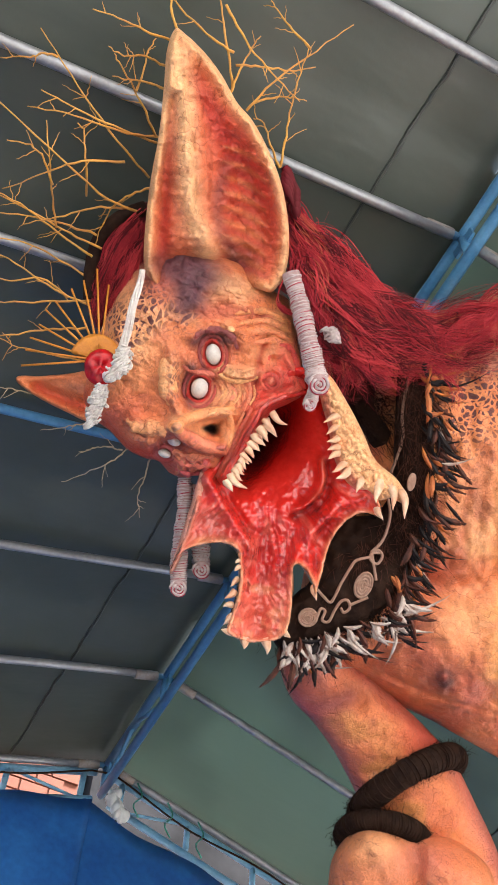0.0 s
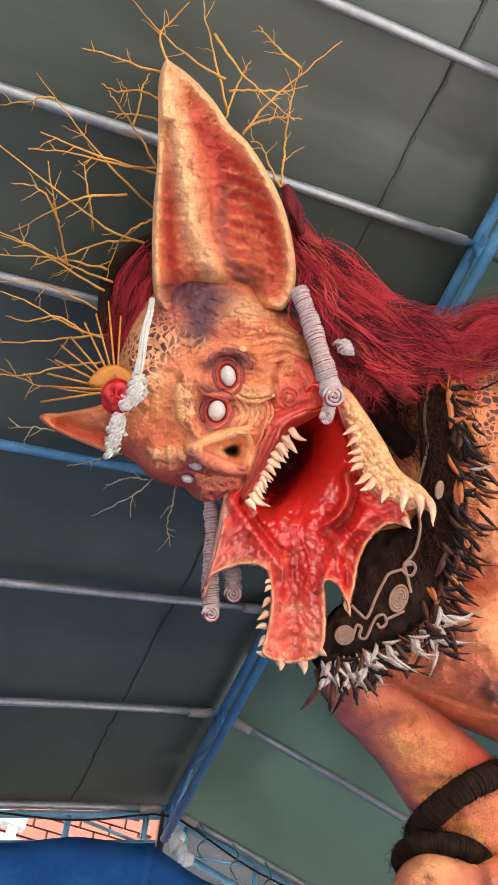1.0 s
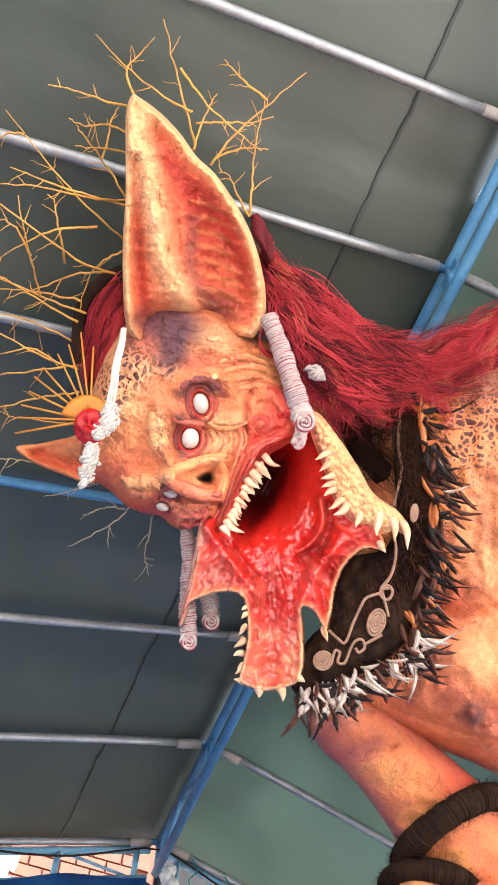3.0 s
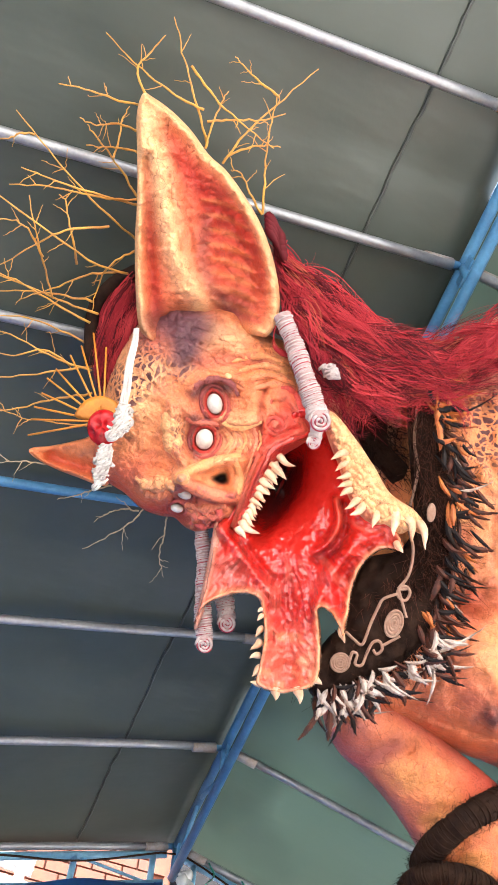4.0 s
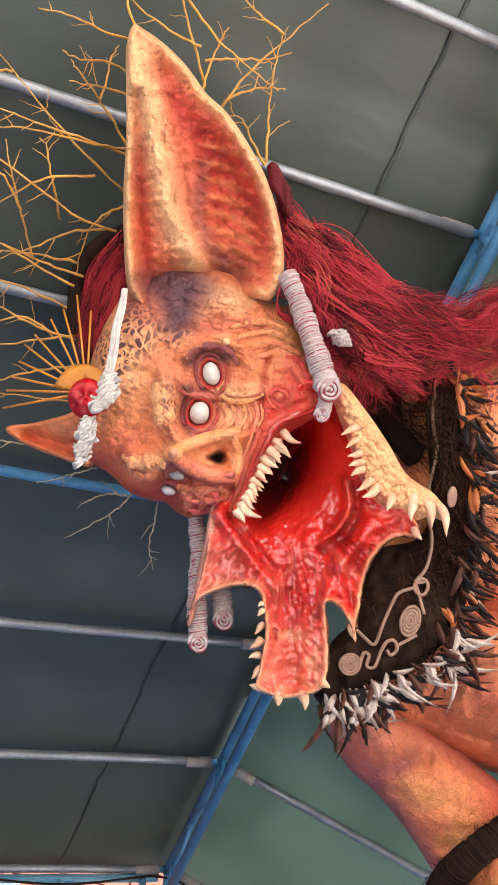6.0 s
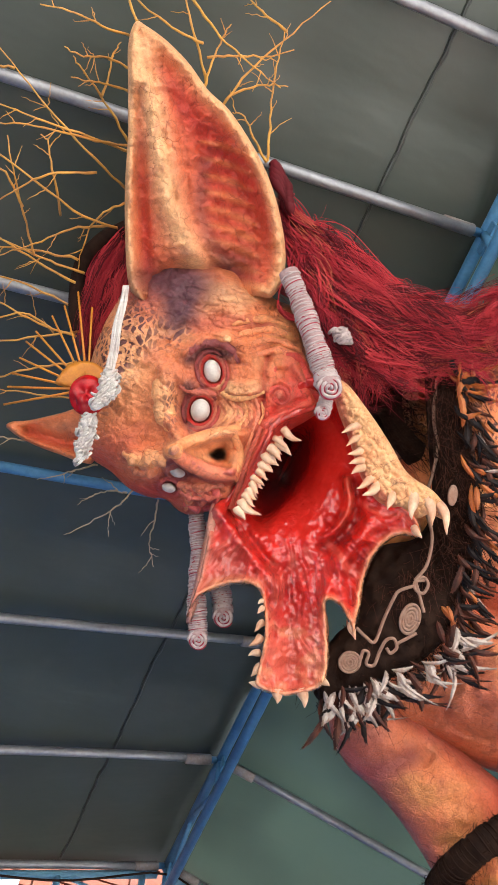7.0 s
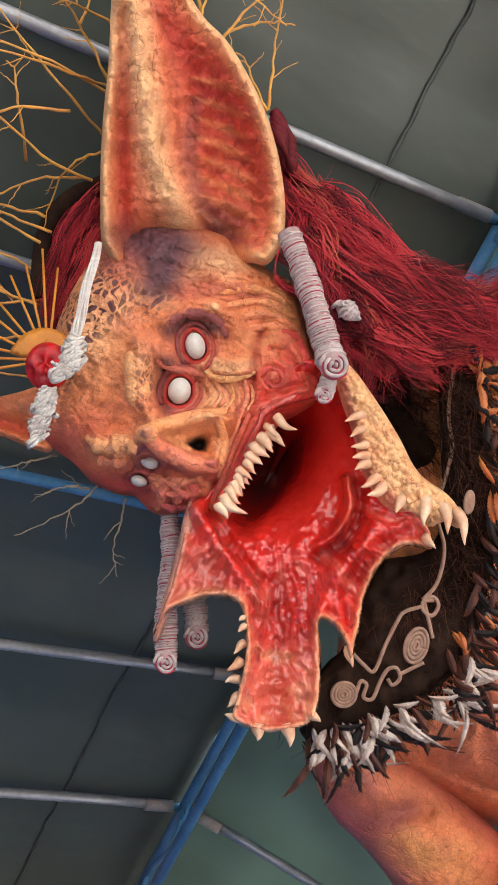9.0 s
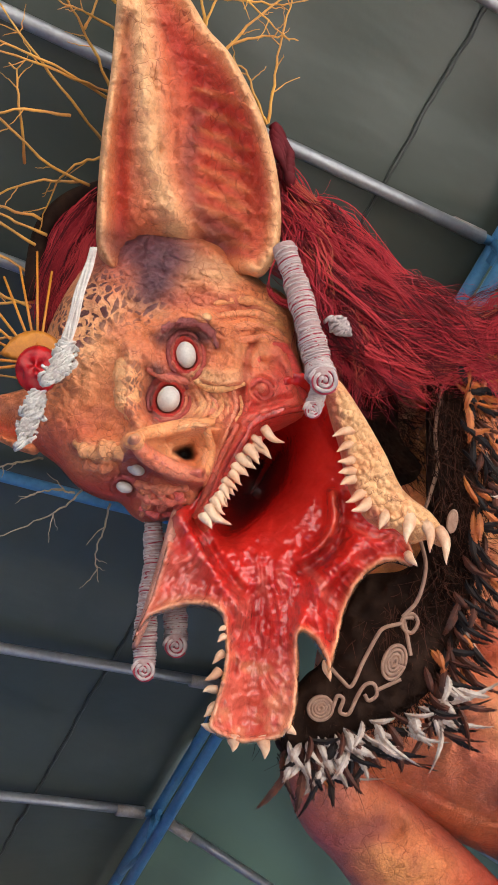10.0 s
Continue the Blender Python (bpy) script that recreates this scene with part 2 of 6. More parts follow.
def fbm(x, y, size, seed=0, rounds=3):
    return sum(lattice(x / size * 2**k, y / size * 2**k, seed + k) / 2**k for k in range(rounds))


def worley(x, y, seed=0):
    """Distance to the nearest and to the second nearest of scattered points, one to a cell."""
    i, j = np.floor(x), np.floor(y)
    one, two = np.full(x.shape, 9.0), np.full(x.shape, 9.0)
    for a in (-1, 0, 1):
        for b in (-1, 0, 1):
            u, v = i + a, j + b
            h = np.sin(u * 127.1 + v * 311.7 + seed) * 43758.5453
            k = np.sin(u * 269.5 + v * 183.3 + seed) * 24634.6345
            q = np.hypot(u + h - np.floor(h) - x, v + k - np.floor(k) - y)
            two = np.minimum(two, np.maximum(one, q))
            one = np.minimum(one, q)
    return one, two


def segments(x, y, pts):
    """Distance to a polyline and the way along it, 0 to 1."""
    pts = np.asarray(pts, float)
    best, along = np.full(x.shape, 1e9), np.zeros(x.shape)
    n = len(pts) - 1
    for k in range(n):
        a, b = pts[k], pts[k + 1]
        ab = b - a
        s = np.clip(((x - a[0]) * ab[0] + (y - a[1]) * ab[1]) / (ab @ ab + 1e-9), 0, 1)
        q = np.hypot(x - a[0] - s * ab[0], y - a[1] - s * ab[1])
        near = q < best
        best, along = np.where(near, q, best), np.where(near, (k + s) / n, along)
    return best, along


def blob(x, y, cx, cy, rx, ry=None, turn=0):
    """A soft round hump, 1 in its middle. turn: degrees clockwise on the drawing."""
    ry = ry or rx
    c, s = math.cos(radians(turn)), math.sin(radians(turn))
    u, v = (x - cx) * c + (y - cy) * s, -(x - cx) * s + (y - cy) * c
    return np.exp(-((u / rx) ** 2 + (v / ry) ** 2))


def stroke(x, y, pts, w, ends=0.0):
    """A soft ridge along a line, 1 on it; ends: how far it thins out."""
    q, along = segments(x, y, curve(pts, 6 * len(pts)))
    w = w * (1 - ends * np.abs(2 * along - 1) ** 2)
    return np.exp(-((q / w) ** 2))


def grooves(x, y, cx, cy, rx, ry, turn, w, l, seed, thin=0.13):
    """Broken wrinkles of width w and length l within a soft round patch, 1 in the grooves; turn: degrees clockwise, 0 runs along x."""
    c, s = math.cos(radians(turn)), math.sin(radians(turn))
    u, v = x * c + y * s, -x * s + y * c
    k = np.abs(lattice(u / l + 0.3 * lattice(x / 20, y / 20, seed), v / w + 0.8 * lattice(x / 26, y / 26, seed + 1), seed + 2))
    return np.exp(-((k / thin) ** 2)) * np.clip(1.3 * blob(x, y, cx, cy, rx, ry), 0, 1)


def pad(x, y, pts, w, soft):
    """A raised band with a flat top along a line, 1 on it."""
    q, _ = segments(x, y, curve(pts, 6 * len(pts)))
    return step(q, w, w - soft)


def step(v, a, b):
    u = np.clip((v - a) / (b - a), 0, 1)
    return u * u * (3 - 2 * u)


FRONTS = []


def shell(outline, size, relief, colour, base=0.0, bulge=0.1, back=0.1, width=40.0, ring=True):
    """A closed body with the given outline on the drawing: rounded edges of the given width, bulging towards the viewer and to the back,
    with sculpted relief(x, y, e) added in front. Returns verts, faces, colours."""
    from mathutils.geometry import delaunay_2d_cdt
    ctrl = np.asarray(outline, float)
    loop = np.vstack([ctrl, ctrl[:1]])
    long = np.linalg.norm(np.diff(loop, axis=0), axis=1).sum()
    m = max(24, int(long / size))
    wrap = np.vstack([ctrl[-1:], loop, ctrl[1:2]])
    dense = curve(wrap, 40 * len(wrap))
    seg = len(wrap) - 1
    dense = dense[int(len(dense) / seg) : int(len(dense) * (seg - 1) / seg)]
    run = np.r_[0, np.cumsum(np.linalg.norm(np.diff(dense, axis=0), axis=1))]
    at = np.linspace(0, run[-1], m, endpoint=False)
    edge = np.stack([np.interp(at, run, dense[:, k]) for k in (0, 1)], 1)
    closed = np.vstack([edge, edge[:1]])
    lo, hi = edge.min(0), edge.max(0)
    gx, gy = np.meshgrid(np.arange(lo[0], hi[0], size), np.arange(lo[1], hi[1], size * 0.87))
    gx[1::2] += size / 2
    gx, gy = gx.ravel(), gy.ravel()
    q, _ = segments(gx, gy, closed)
    a, b = closed[:-1], closed[1:]
    inside = np.zeros(len(gx), bool)
    for (x0, y0), (x1, y1) in zip(a, b):
        cross = (y0 > gy) != (y1 > gy)
        inside ^= cross & (gx < (x1 - x0) * (gy - y0) / (y1 - y0 + 1e-12) + x0)
    keep = inside & (q > size * 0.55)
    pts = np.vstack([edge, np.stack([gx[keep], gy[keep]], 1)])
    out = delaunay_2d_cdt([Vector(p) for p in pts], [(k, (k + 1) % m) for k in range(m)], [], 1, 1e-4)
    xy = np.array([(v.x, v.y) for v in out[0]])
    tris = [tuple(t) for t in out[2]]
    x, y = xy[:, 0], xy[:, 1]
    e, _ = segments(x, y, closed)
    dome = np.sqrt(1 - (1 - np.clip(e / width, 0, 1)) ** 2)
    fall = step(e, 0, width * 0.35)
    ground = base(x, y) if callable(base) else base
    thick = back(x, y) if callable(back) else back
    front = ground + bulge * dome + relief(x, y, e) * fall
    rear = ground - thick * dome
    rim = e < size * 0.05
    n = len(x)
    second = np.where(rim, np.arange(n), 0)
    second[~rim] = n + np.arange((~rim).sum())
    verts = np.vstack([sk(x, y, front), sk(x[~rim], y[~rim], np.minimum(rear, front - 0.004)[~rim])])
    faces = tris + [tuple(int(second[i]) for i in t)[::-1] for t in tris]
    a0, b0, c0 = (verts[i] for i in tris[0])
    if np.cross(b0 - a0, c0 - a0) @ TOWARDS < 0:
        faces = [t[::-1] for t in faces]
    col = colour(x, y, e)
    FRONTS.append((x, y, front))
    return verts, faces, np.vstack([col, col[~rim]])


class Paint:
    """Layers of airbrush and of painted-in shade and highlights on one base colour; the alpha keeps where dark spots
    show.
    """

    def __init__(self, x, base):
        self.c = np.tile(np.array([*base, 1.0]), (len(x), 1))

    def over(self, mask, colour):
        self.c[:, :3] += np.clip(mask, 0, 1)[:, None] * (np.array(colour) - self.c[:, :3])
        return self

    def spots(self, mask):
        self.c[:, 3] = np.minimum(self.c[:, 3], 1 - np.clip(mask, 0, 1))
        return self


PEACH, CREAM, RED, PLUM, OCHRE, ROSE, PINK = (0.80, 0.25, 0.095), (0.86, 0.50, 0.245), (0.52, 0.03, 0.02), (0.10, 0.035, 0.045), (0.62, 0.33, 0.09), (0.55, 0.12, 0.075), (0.62, 0.22, 0.17)

# ---- the tent ----
RIDGE_X, RIDGE_Z = 1.226, 5.25
FALL, FALL_RIGHT = math.tan(radians(18.5)), math.tan(radians(16.0))
BAYS = [4.466, 3.648, 2.875, 2.164, 1.466, 0.831, 0.224, -0.40, -1.02, -1.64, -2.26, -2.88]
GABLE = 4.494
HALF = 4.4


def roof_at(e, y, drop=0.0):
    """A place under the roof e metres from the ridge."""
    return (RIDGE_X + e, y, RIDGE_Z - abs(e) * (FALL if e < 0 else FALL_RIGHT) - drop)


def sheet_lift(e, y, sign):
    """How far the slack sheet lies above the pipes' axes."""
    near = min(abs(y - b) for b in BAYS)
    sag = -0.035 * math.cos(min(near, 0.35) / 0.35 * math.pi / 2) + 0.012 * math.sin(e * 3.1 + y * 2) * (near / 0.35)
    wave = 0.02 * noise.noise((e * 1.6, y * 1.2, sign * 5)) + 0.012 * noise.noise((e * 4 + y * 2, y * 1.4, sign * 9)) * (0.4 + near / 0.35)
    return 0.09 + sag * 0.6 + wave * 0.8


def roof_sheet(name, sign):
    xs, ys = np.linspace(0, HALF + 0.1, 70), np.linspace(GABLE + 0.08, -3.05, 150)
    rows = []
    for y in ys:
        for e in xs:
            x, yy, z = roof_at(sign * e, y, -sheet_lift(e, y, sign))
            rows.append((x, yy, z))
    n = len(xs)
    f = [(i * n + j, i * n + j + 1, (i + 1) * n + j + 1, (i + 1) * n + j) for i in range(len(ys) - 1) for j in range(n - 1)]
    ob = link(name, rows, f, TARP if sign < 0 else GLOWTARP)
    mod = ob.modifiers.new("thick", "SOLIDIFY")
    mod.thickness, mod.offset = 0.003, 0
    return tagged(ob, "dark green tarpaulin roof sheet stretched over the pipes" if sign < 0 else "green tarpaulin roof sheet, made translucent so that it looks lit", "tarpaulin", "", "structure")


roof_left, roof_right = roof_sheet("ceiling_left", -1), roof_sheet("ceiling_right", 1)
for k, y in enumerate(BAYS):
    for sign in (-1, 1):
        first = 0.055
        a, b = roof_at(sign * first, y, 0.0), roof_at(sign * HALF, y, 0.0)
        rafter = thing("roof_pipe", a, "grey galvanised roof pipe under the tarpaulin" if k != 3 else "blue painted roof pipe under the tarpaulin", "pipe", "roof pipes")
        mat = BLUE if k == 3 else PIPE
        rust = bpy.data.materials.get("rusty_sleeve") or plain("rusty_sleeve", (0.30, 0.22, 0.18), (0.36, 0.34, 0.33), 20.0, 0.6, 0.3)
        bend = [Vector(a).lerp(Vector(b), s) + Vector((0, 0, 0.012 * math.sin(s * 9 + k))) for s in np.linspace(0.0, 1, 12)]
        v, f = tube(bend, 0.021, 12)
        link("tube", v, f, mat, rafter)
        v, f = tube([Vector(a).lerp(Vector(b), s) for s in (0.0, 0.028)], 0.0245, 12)
        link("sleeve", v, f, BLUE if k == 3 else rust, rafter, "" if k == 3 else "rusty pipe sleeve")

truss = thing("ridge_truss", (RIDGE_X, 1, RIDGE_Z), "blue painted steel ridge truss with chipped paint", "truss")
LOW = 0.19
v, f = tube([(RIDGE_X, GABLE, RIDGE_Z), (RIDGE_X, -2.95, RIDGE_Z)], 0.024, 12)
link("top_chord", v, f, BLUE, truss)
v, f = tube([(RIDGE_X, GABLE, RIDGE_Z - LOW), (RIDGE_X, -2.95, RIDGE_Z - LOW)], 0.024, 12)
link("bottom_chord", v, f, BLUE, truss)
for k, y in enumerate(BAYS):
    v, f = tube([(RIDGE_X, y, RIDGE_Z), (RIDGE_X, y, RIDGE_Z - LOW)], 0.020, 10)
    post = link("post", v, f, BLUE, truss)
    v, f = box((RIDGE_X - 0.006, y - 0.06, RIDGE_Z - 0.09), (RIDGE_X + 0.006, y + 0.06, RIDGE_Z + 0.0))
    link("gusset", v, f, BLUE, post, smooth=False)
    for sign in (-1, 1):
        v, f = tube([(RIDGE_X + sign * 0.016, y, RIDGE_Z - 0.004), roof_at(sign * 0.11, y)], 0.017, 10)
        link("stub", v, f, BLUE, post)
for a, b in ((0, 1),):
    v, f = bar((RIDGE_X, BAYS[a], RIDGE_Z - LOW), (RIDGE_X, (BAYS[a] + BAYS[b]) / 2, RIDGE_Z), 0.012)
    link("diagonal", v, f, BLUE, truss)
    v, f = bar((RIDGE_X, BAYS[b], RIDGE_Z - LOW), (RIDGE_X, (BAYS[a] + BAYS[b]) / 2, RIDGE_Z), 0.012)
    link("diagonal", v, f, BLUE, truss)

beam = thing("slope_beam", roof_at(-1.97, 1, 0.06), "blue painted steel beam under the roof slope", "beam")
v, f = tube([roof_at(-1.97, GABLE - 0.02, 0.065), roof_at(-1.97, -2.95, 0.065)], 0.034, 12)
link("chord", v, f, BLUE, beam)
for y in BAYS:
    v, f = tube([roof_at(-1.97, y, 0.0), roof_at(-1.97, y, 0.07)], 0.012, 8)
    link("clamp", v, f, PIPE, beam)

# far gable end: a lattice girder along each slope
DEEP = 0.22
for sign in (-1, 1):
    y = GABLE
    girder = thing("gable_girder", roof_at(0, y), "light blue steel lattice girder along the gable end", "girder", "gable girders")
    for name, drop in (("top_chord", 0.03), ("bottom_chord", DEEP)):
        v, f = bar(roof_at(sign * 0.05, y, drop), roof_at(sign * HALF, y, drop), 0.022, 12)
        link(name, v, f, LIGHTBLUE, girder)
    n = 11
    for k in range(n):
        e = 0.12 + k * 0.43
        v, f = bar(roof_at(sign * e, y, 0.03), roof_at(sign * e, y, DEEP), 0.018)
        link("post", v, f, LIGHTBLUE, girder)
        if k < n - 1 and k % 2 == 0:
            v, f = bar(roof_at(sign * e, y, DEEP), roof_at(sign * (e + 0.43), y, 0.03), 0.009)
            link("diagonal", v, f, LIGHTBLUE, girder)

# seams of the roof sheet, stitched and slightly puckered
for sign, e0 in ((-1, 0.46), (-1, 2.7), (1, 1.8)):
    pts = []
    for y in np.linspace(GABLE, -2.95, 260):
        e = e0 + 0.032 * (y - 1.5) + 0.010 * noise.noise((y * 4, e0, 1)) + 0.007 * noise.noise((y * 17, e0, 4))
        pts.append(roof_at(sign * e, y, 0.006 - sheet_lift(e, y, sign)))
    v, f = tube(pts, 0.005 + 0.003 * np.abs(np.sin(np.arange(260) * 0.9)), 6)
    tagged(link("trim_seam", v, f, plain("seam_tape", (0.03, 0.035, 0.032), (0.06, 0.07, 0.062), 12.0, 0.5) if e0 == 0.46 else bpy.data.materials["seam_tape"]), "dark stitched seam of the tarpaulin", "seam", "", "structure")


def hung_sheet(name, a, b, low, label):
    """A tarpaulin that hangs in soft folds from the line a to b."""
    n, m = 90, 40
    a, b = Vector(a), Vector(b)
    v = []
    for i in range(m):
        for j in range(n):
            s, t = j / (n - 1), i / (m - 1)
            p = a.lerp(b, s)
            dip = 0.03 * math.sin(s * 21) ** 2
            top = p.z - dip
            fold = 0.05 * noise.noise((s * 14, t * 1.2, a.x)) + 0.02 * noise.noise((s * 40, t * 2.5, a.x)) + 0.03 * math.sin(s * 26 + 2 * t)
            v.append((p.x, p.y + fold * (0.25 + t), top + (low - top) * t))
    f = [(i * n + j, i * n + j + 1, (i + 1) * n + j + 1, (i + 1) * n + j) for i in range(m - 1) for j in range(n - 1)]
    ob = link(name, v, f, BLUETARP)
    mod = ob.modifiers.new("thick", "SOLIDIFY")
    mod.thickness = 0.002
    return tagged(ob, label, "tarpaulin")


hung_sheet("blue_tarpaulin", roof_at(-HALF, GABLE - 0.06, DEEP - 0.05), roof_at(-0.06, GABLE - 0.06, DEEP + 0.01), 0.05, "blue plastic tarpaulin hung as a wall, creased")
hung_sheet("blue_tarpaulin", roof_at(-0.10, GABLE - 0.02, DEEP - 0.0), roof_at(HALF, GABLE - 0.02, DEEP - 0.05), 0.05, "blue plastic tarpaulin hung as a wall, creased")
for x in (RIDGE_X - HALF, RIDGE_X + HALF):
    top = roof_at(x - RIDGE_X, GABLE)[2]
    post = thing("tent_post", (x, GABLE + 0.02, 0), "blue steel tent post on a base plate", "post", "tent posts")
    v, f = bar((x, GABLE + 0.02, 0.01), (x, GABLE + 0.02, top), 0.03, 12)
    link("tube", v, f, BLUE, post)
    v, f = box((x - 0.1, GABLE - 0.08, 0.0), (x + 0.1, GABLE + 0.12, 0.012))
    link("base_plate", v, f, BLUE, post, smooth=False)

# ground and what stands behind the tent
v, f = box((-1500, -1500, -0.2), (1500, 1500, 0.0))
tagged(link("ground", v, f, SOIL, smooth=False), "grey concrete ground", "ground", "", "structure")


# ---- the figure ----
def ear_wrinkles(x, y):
    return np.clip(grooves(x, y, 330, 330, 60, 200, 84, 9, 60, 41, 0.1) + 0.8 * grooves(x, y, 430, 330, 60, 150, 62, 11, 50, 43, 0.1) + 0.7 * grooves(x, y, 500, 470, 20, 70, 10, 8, 16, 47, 0.12) + 0.7 * grooves(x, y, 285, 300, 12, 200, 5, 9, 14, 49, 0.12), 0, 1)


def ear_relief(x, y, e):
    open_side = 1 - step(y, 500, 540) * step(x, 280, 310) * step(x, 490, 460)
    h = 0.022 * np.exp(-((e - 8) / 9) ** 2) * open_side
    h += 0.030 * stroke(x, y, [(302, 150), (316, 240), (330, 340), (350, 420), (385, 490)], 20)
    h -= 0.075 * step(e, 12, 50) * blob(x, y, 448, 410, 58, 130, -14)
    h -= 0.025 * step(e, 10, 34) * stroke(x, y, [(330, 190), (380, 270), (430, 340)], 24)
    h -= 0.030 * stroke(x, y, [(294, 230), (297, 360), (300, 510)], 13)
    h -= 0.012 * stroke(x, y, [(352, 230), (368, 330), (380, 440), (420, 505)], 7)
    h -= 0.010 * stroke(x, y, [(320, 190), (338, 300), (352, 400)], 4)
    for k in range(8):
        y0 = 312 + 26 * k
        h += 0.010 * stroke(x, y, [(390 + 2 * k, y0 - 14), (412 + 2 * k, y0 - 4), (440 + 2 * k, y0 - 2), (472 + 2 * k, y0 + 20)], 7.5, 0.6)
    one, two = worley(x / 16, y / 34 + lattice(x / 25, y / 25, 3), 5)
    h -= 0.004 * np.exp(-((two - one) / 0.08) ** 2) * step(fbm(x, y, 40, 7), -0.2, 0.5)
    h -= 0.006 * ear_wrinkles(x, y)
    h += 0.008 * fbm(x, y, 30, 3) + 0.004 * fbm(x, y, 8, 5) + 0.004 * fbm(x / 3, y, 16, 15)
    return h


def ear_paint(x, y, e):
    p = Paint(x, PEACH)
    p.over(0.6 * step(e, 10, 34) * step(y, 140, 240), (0.66, 0.12, 0.06))
    p.over(np.clip(1.2 * step(e, 12, 30) * blob(x, y, 455, 400, 58, 150, -16), 0, 0.95), (0.62, 0.05, 0.028))
    p.over(0.85 * stroke(x, y, [(330, 190), (390, 280), (450, 350), (490, 440)], 22), RED)
    p.over(0.8 * stroke(x, y, [(300, 250), (300, 360), (305, 500)], 13), RED)
    p.over(0.25 * blob(x, y, 455, 450, 36, 80, -14), OCHRE)
    for k in range(8):
        y0 = 312 + 26 * k
        p.over(0.75 * stroke(x, y, [(392 + 2 * k, y0 - 10), (430 + k, y0 - 2), (470 + 2 * k, y0 + 18)], 5, 0.7), PEACH)
        p.over(0.5 * stroke(x, y, [(392 + 2 * k, y0 + 3), (430 + k, y0 + 11), (474 + 2 * k, y0 + 31)], 5, 0.6), RED)
    p.over(0.5 * stroke(x, y, [(400, 330), (392, 420), (430, 500)], 13), PLUM)
    p.over(0.65 * blob(x, y, 435, 505, 35, 35), PLUM)
    p.over(0.95 * stroke(x, y, [(303, 150), (318, 240), (332, 340), (350, 430), (380, 490)], 22), CREAM)
    p.over(0.95 * np.exp(-((e - 3) / 11) ** 2) * (1 - step(y, 500, 540) * step(x, 280, 310) * step(x, 490, 460)), CREAM)
    p.over(0.2 * step(fbm(x / 2, y, 24, 45), 0.15, 0.8) * step(e, 8, 30), RED)
    # ear wrinkles darkened along the relief's grooves to paint in their shade
    p.over(0.25 * ear_wrinkles(x, y), (0.36, 0.06, 0.04))
    p.over(0.6 * blob(x, y, 300, 520, 30, 30), PLUM)
    p.over(0.5 * blob(x, y, 360, 520, 60, 22), PLUM)
    return p.c


EAR = [(293, 108), (312, 116), (345, 142), (378, 178), (408, 222), (440, 254), (474, 306), (500, 360), (517, 420), (524, 480), (518, 522), (500, 549), (478, 547), (440, 545), (380, 575), (320, 570), (285, 545), (272, 520), (269, 450), (271, 370), (278, 290), (280, 210), (281, 145)]

def face_wrinkles(x, y):
    g = grooves(x, y, 452, 742, 34, 30, 80, 7, 30, 3) + grooves(x, y, 450, 585, 80, 34, 8, 9, 46, 7) + grooves(x, y, 384, 864, 44, 22, 75, 8, 26, 11)
    g += grooves(x, y, 300, 804, 40, 18, 15, 7, 22, 13) + grooves(x, y, 330, 712, 20, 56, 70, 8, 30, 17) + 0.7 * grooves(x, y, 260, 700, 70, 110, 60, 13, 50, 19, 0.08)
    g += grooves(x, y, 522, 640, 30, 50, 60, 8, 34, 23) + 0.8 * grooves(x, y, 400, 540, 70, 40, 20, 11, 40, 29, 0.1) + grooves(x, y, 452, 660, 34, 30, 30, 8, 30, 31)
    return np.clip(g, 0, 1)


EYES = [(404, 666, 14, 19, -12), (384, 728, 16, 19, 10), (346, 823, 14, 10, 25), (332, 848, 12, 8, 15)]


def creases(x, y, lines, w, deep):
    """Fine grooves along several lines."""
    return -0.6 * deep * sum(stroke(x, y, pts, w, 0.6) for pts in lines)


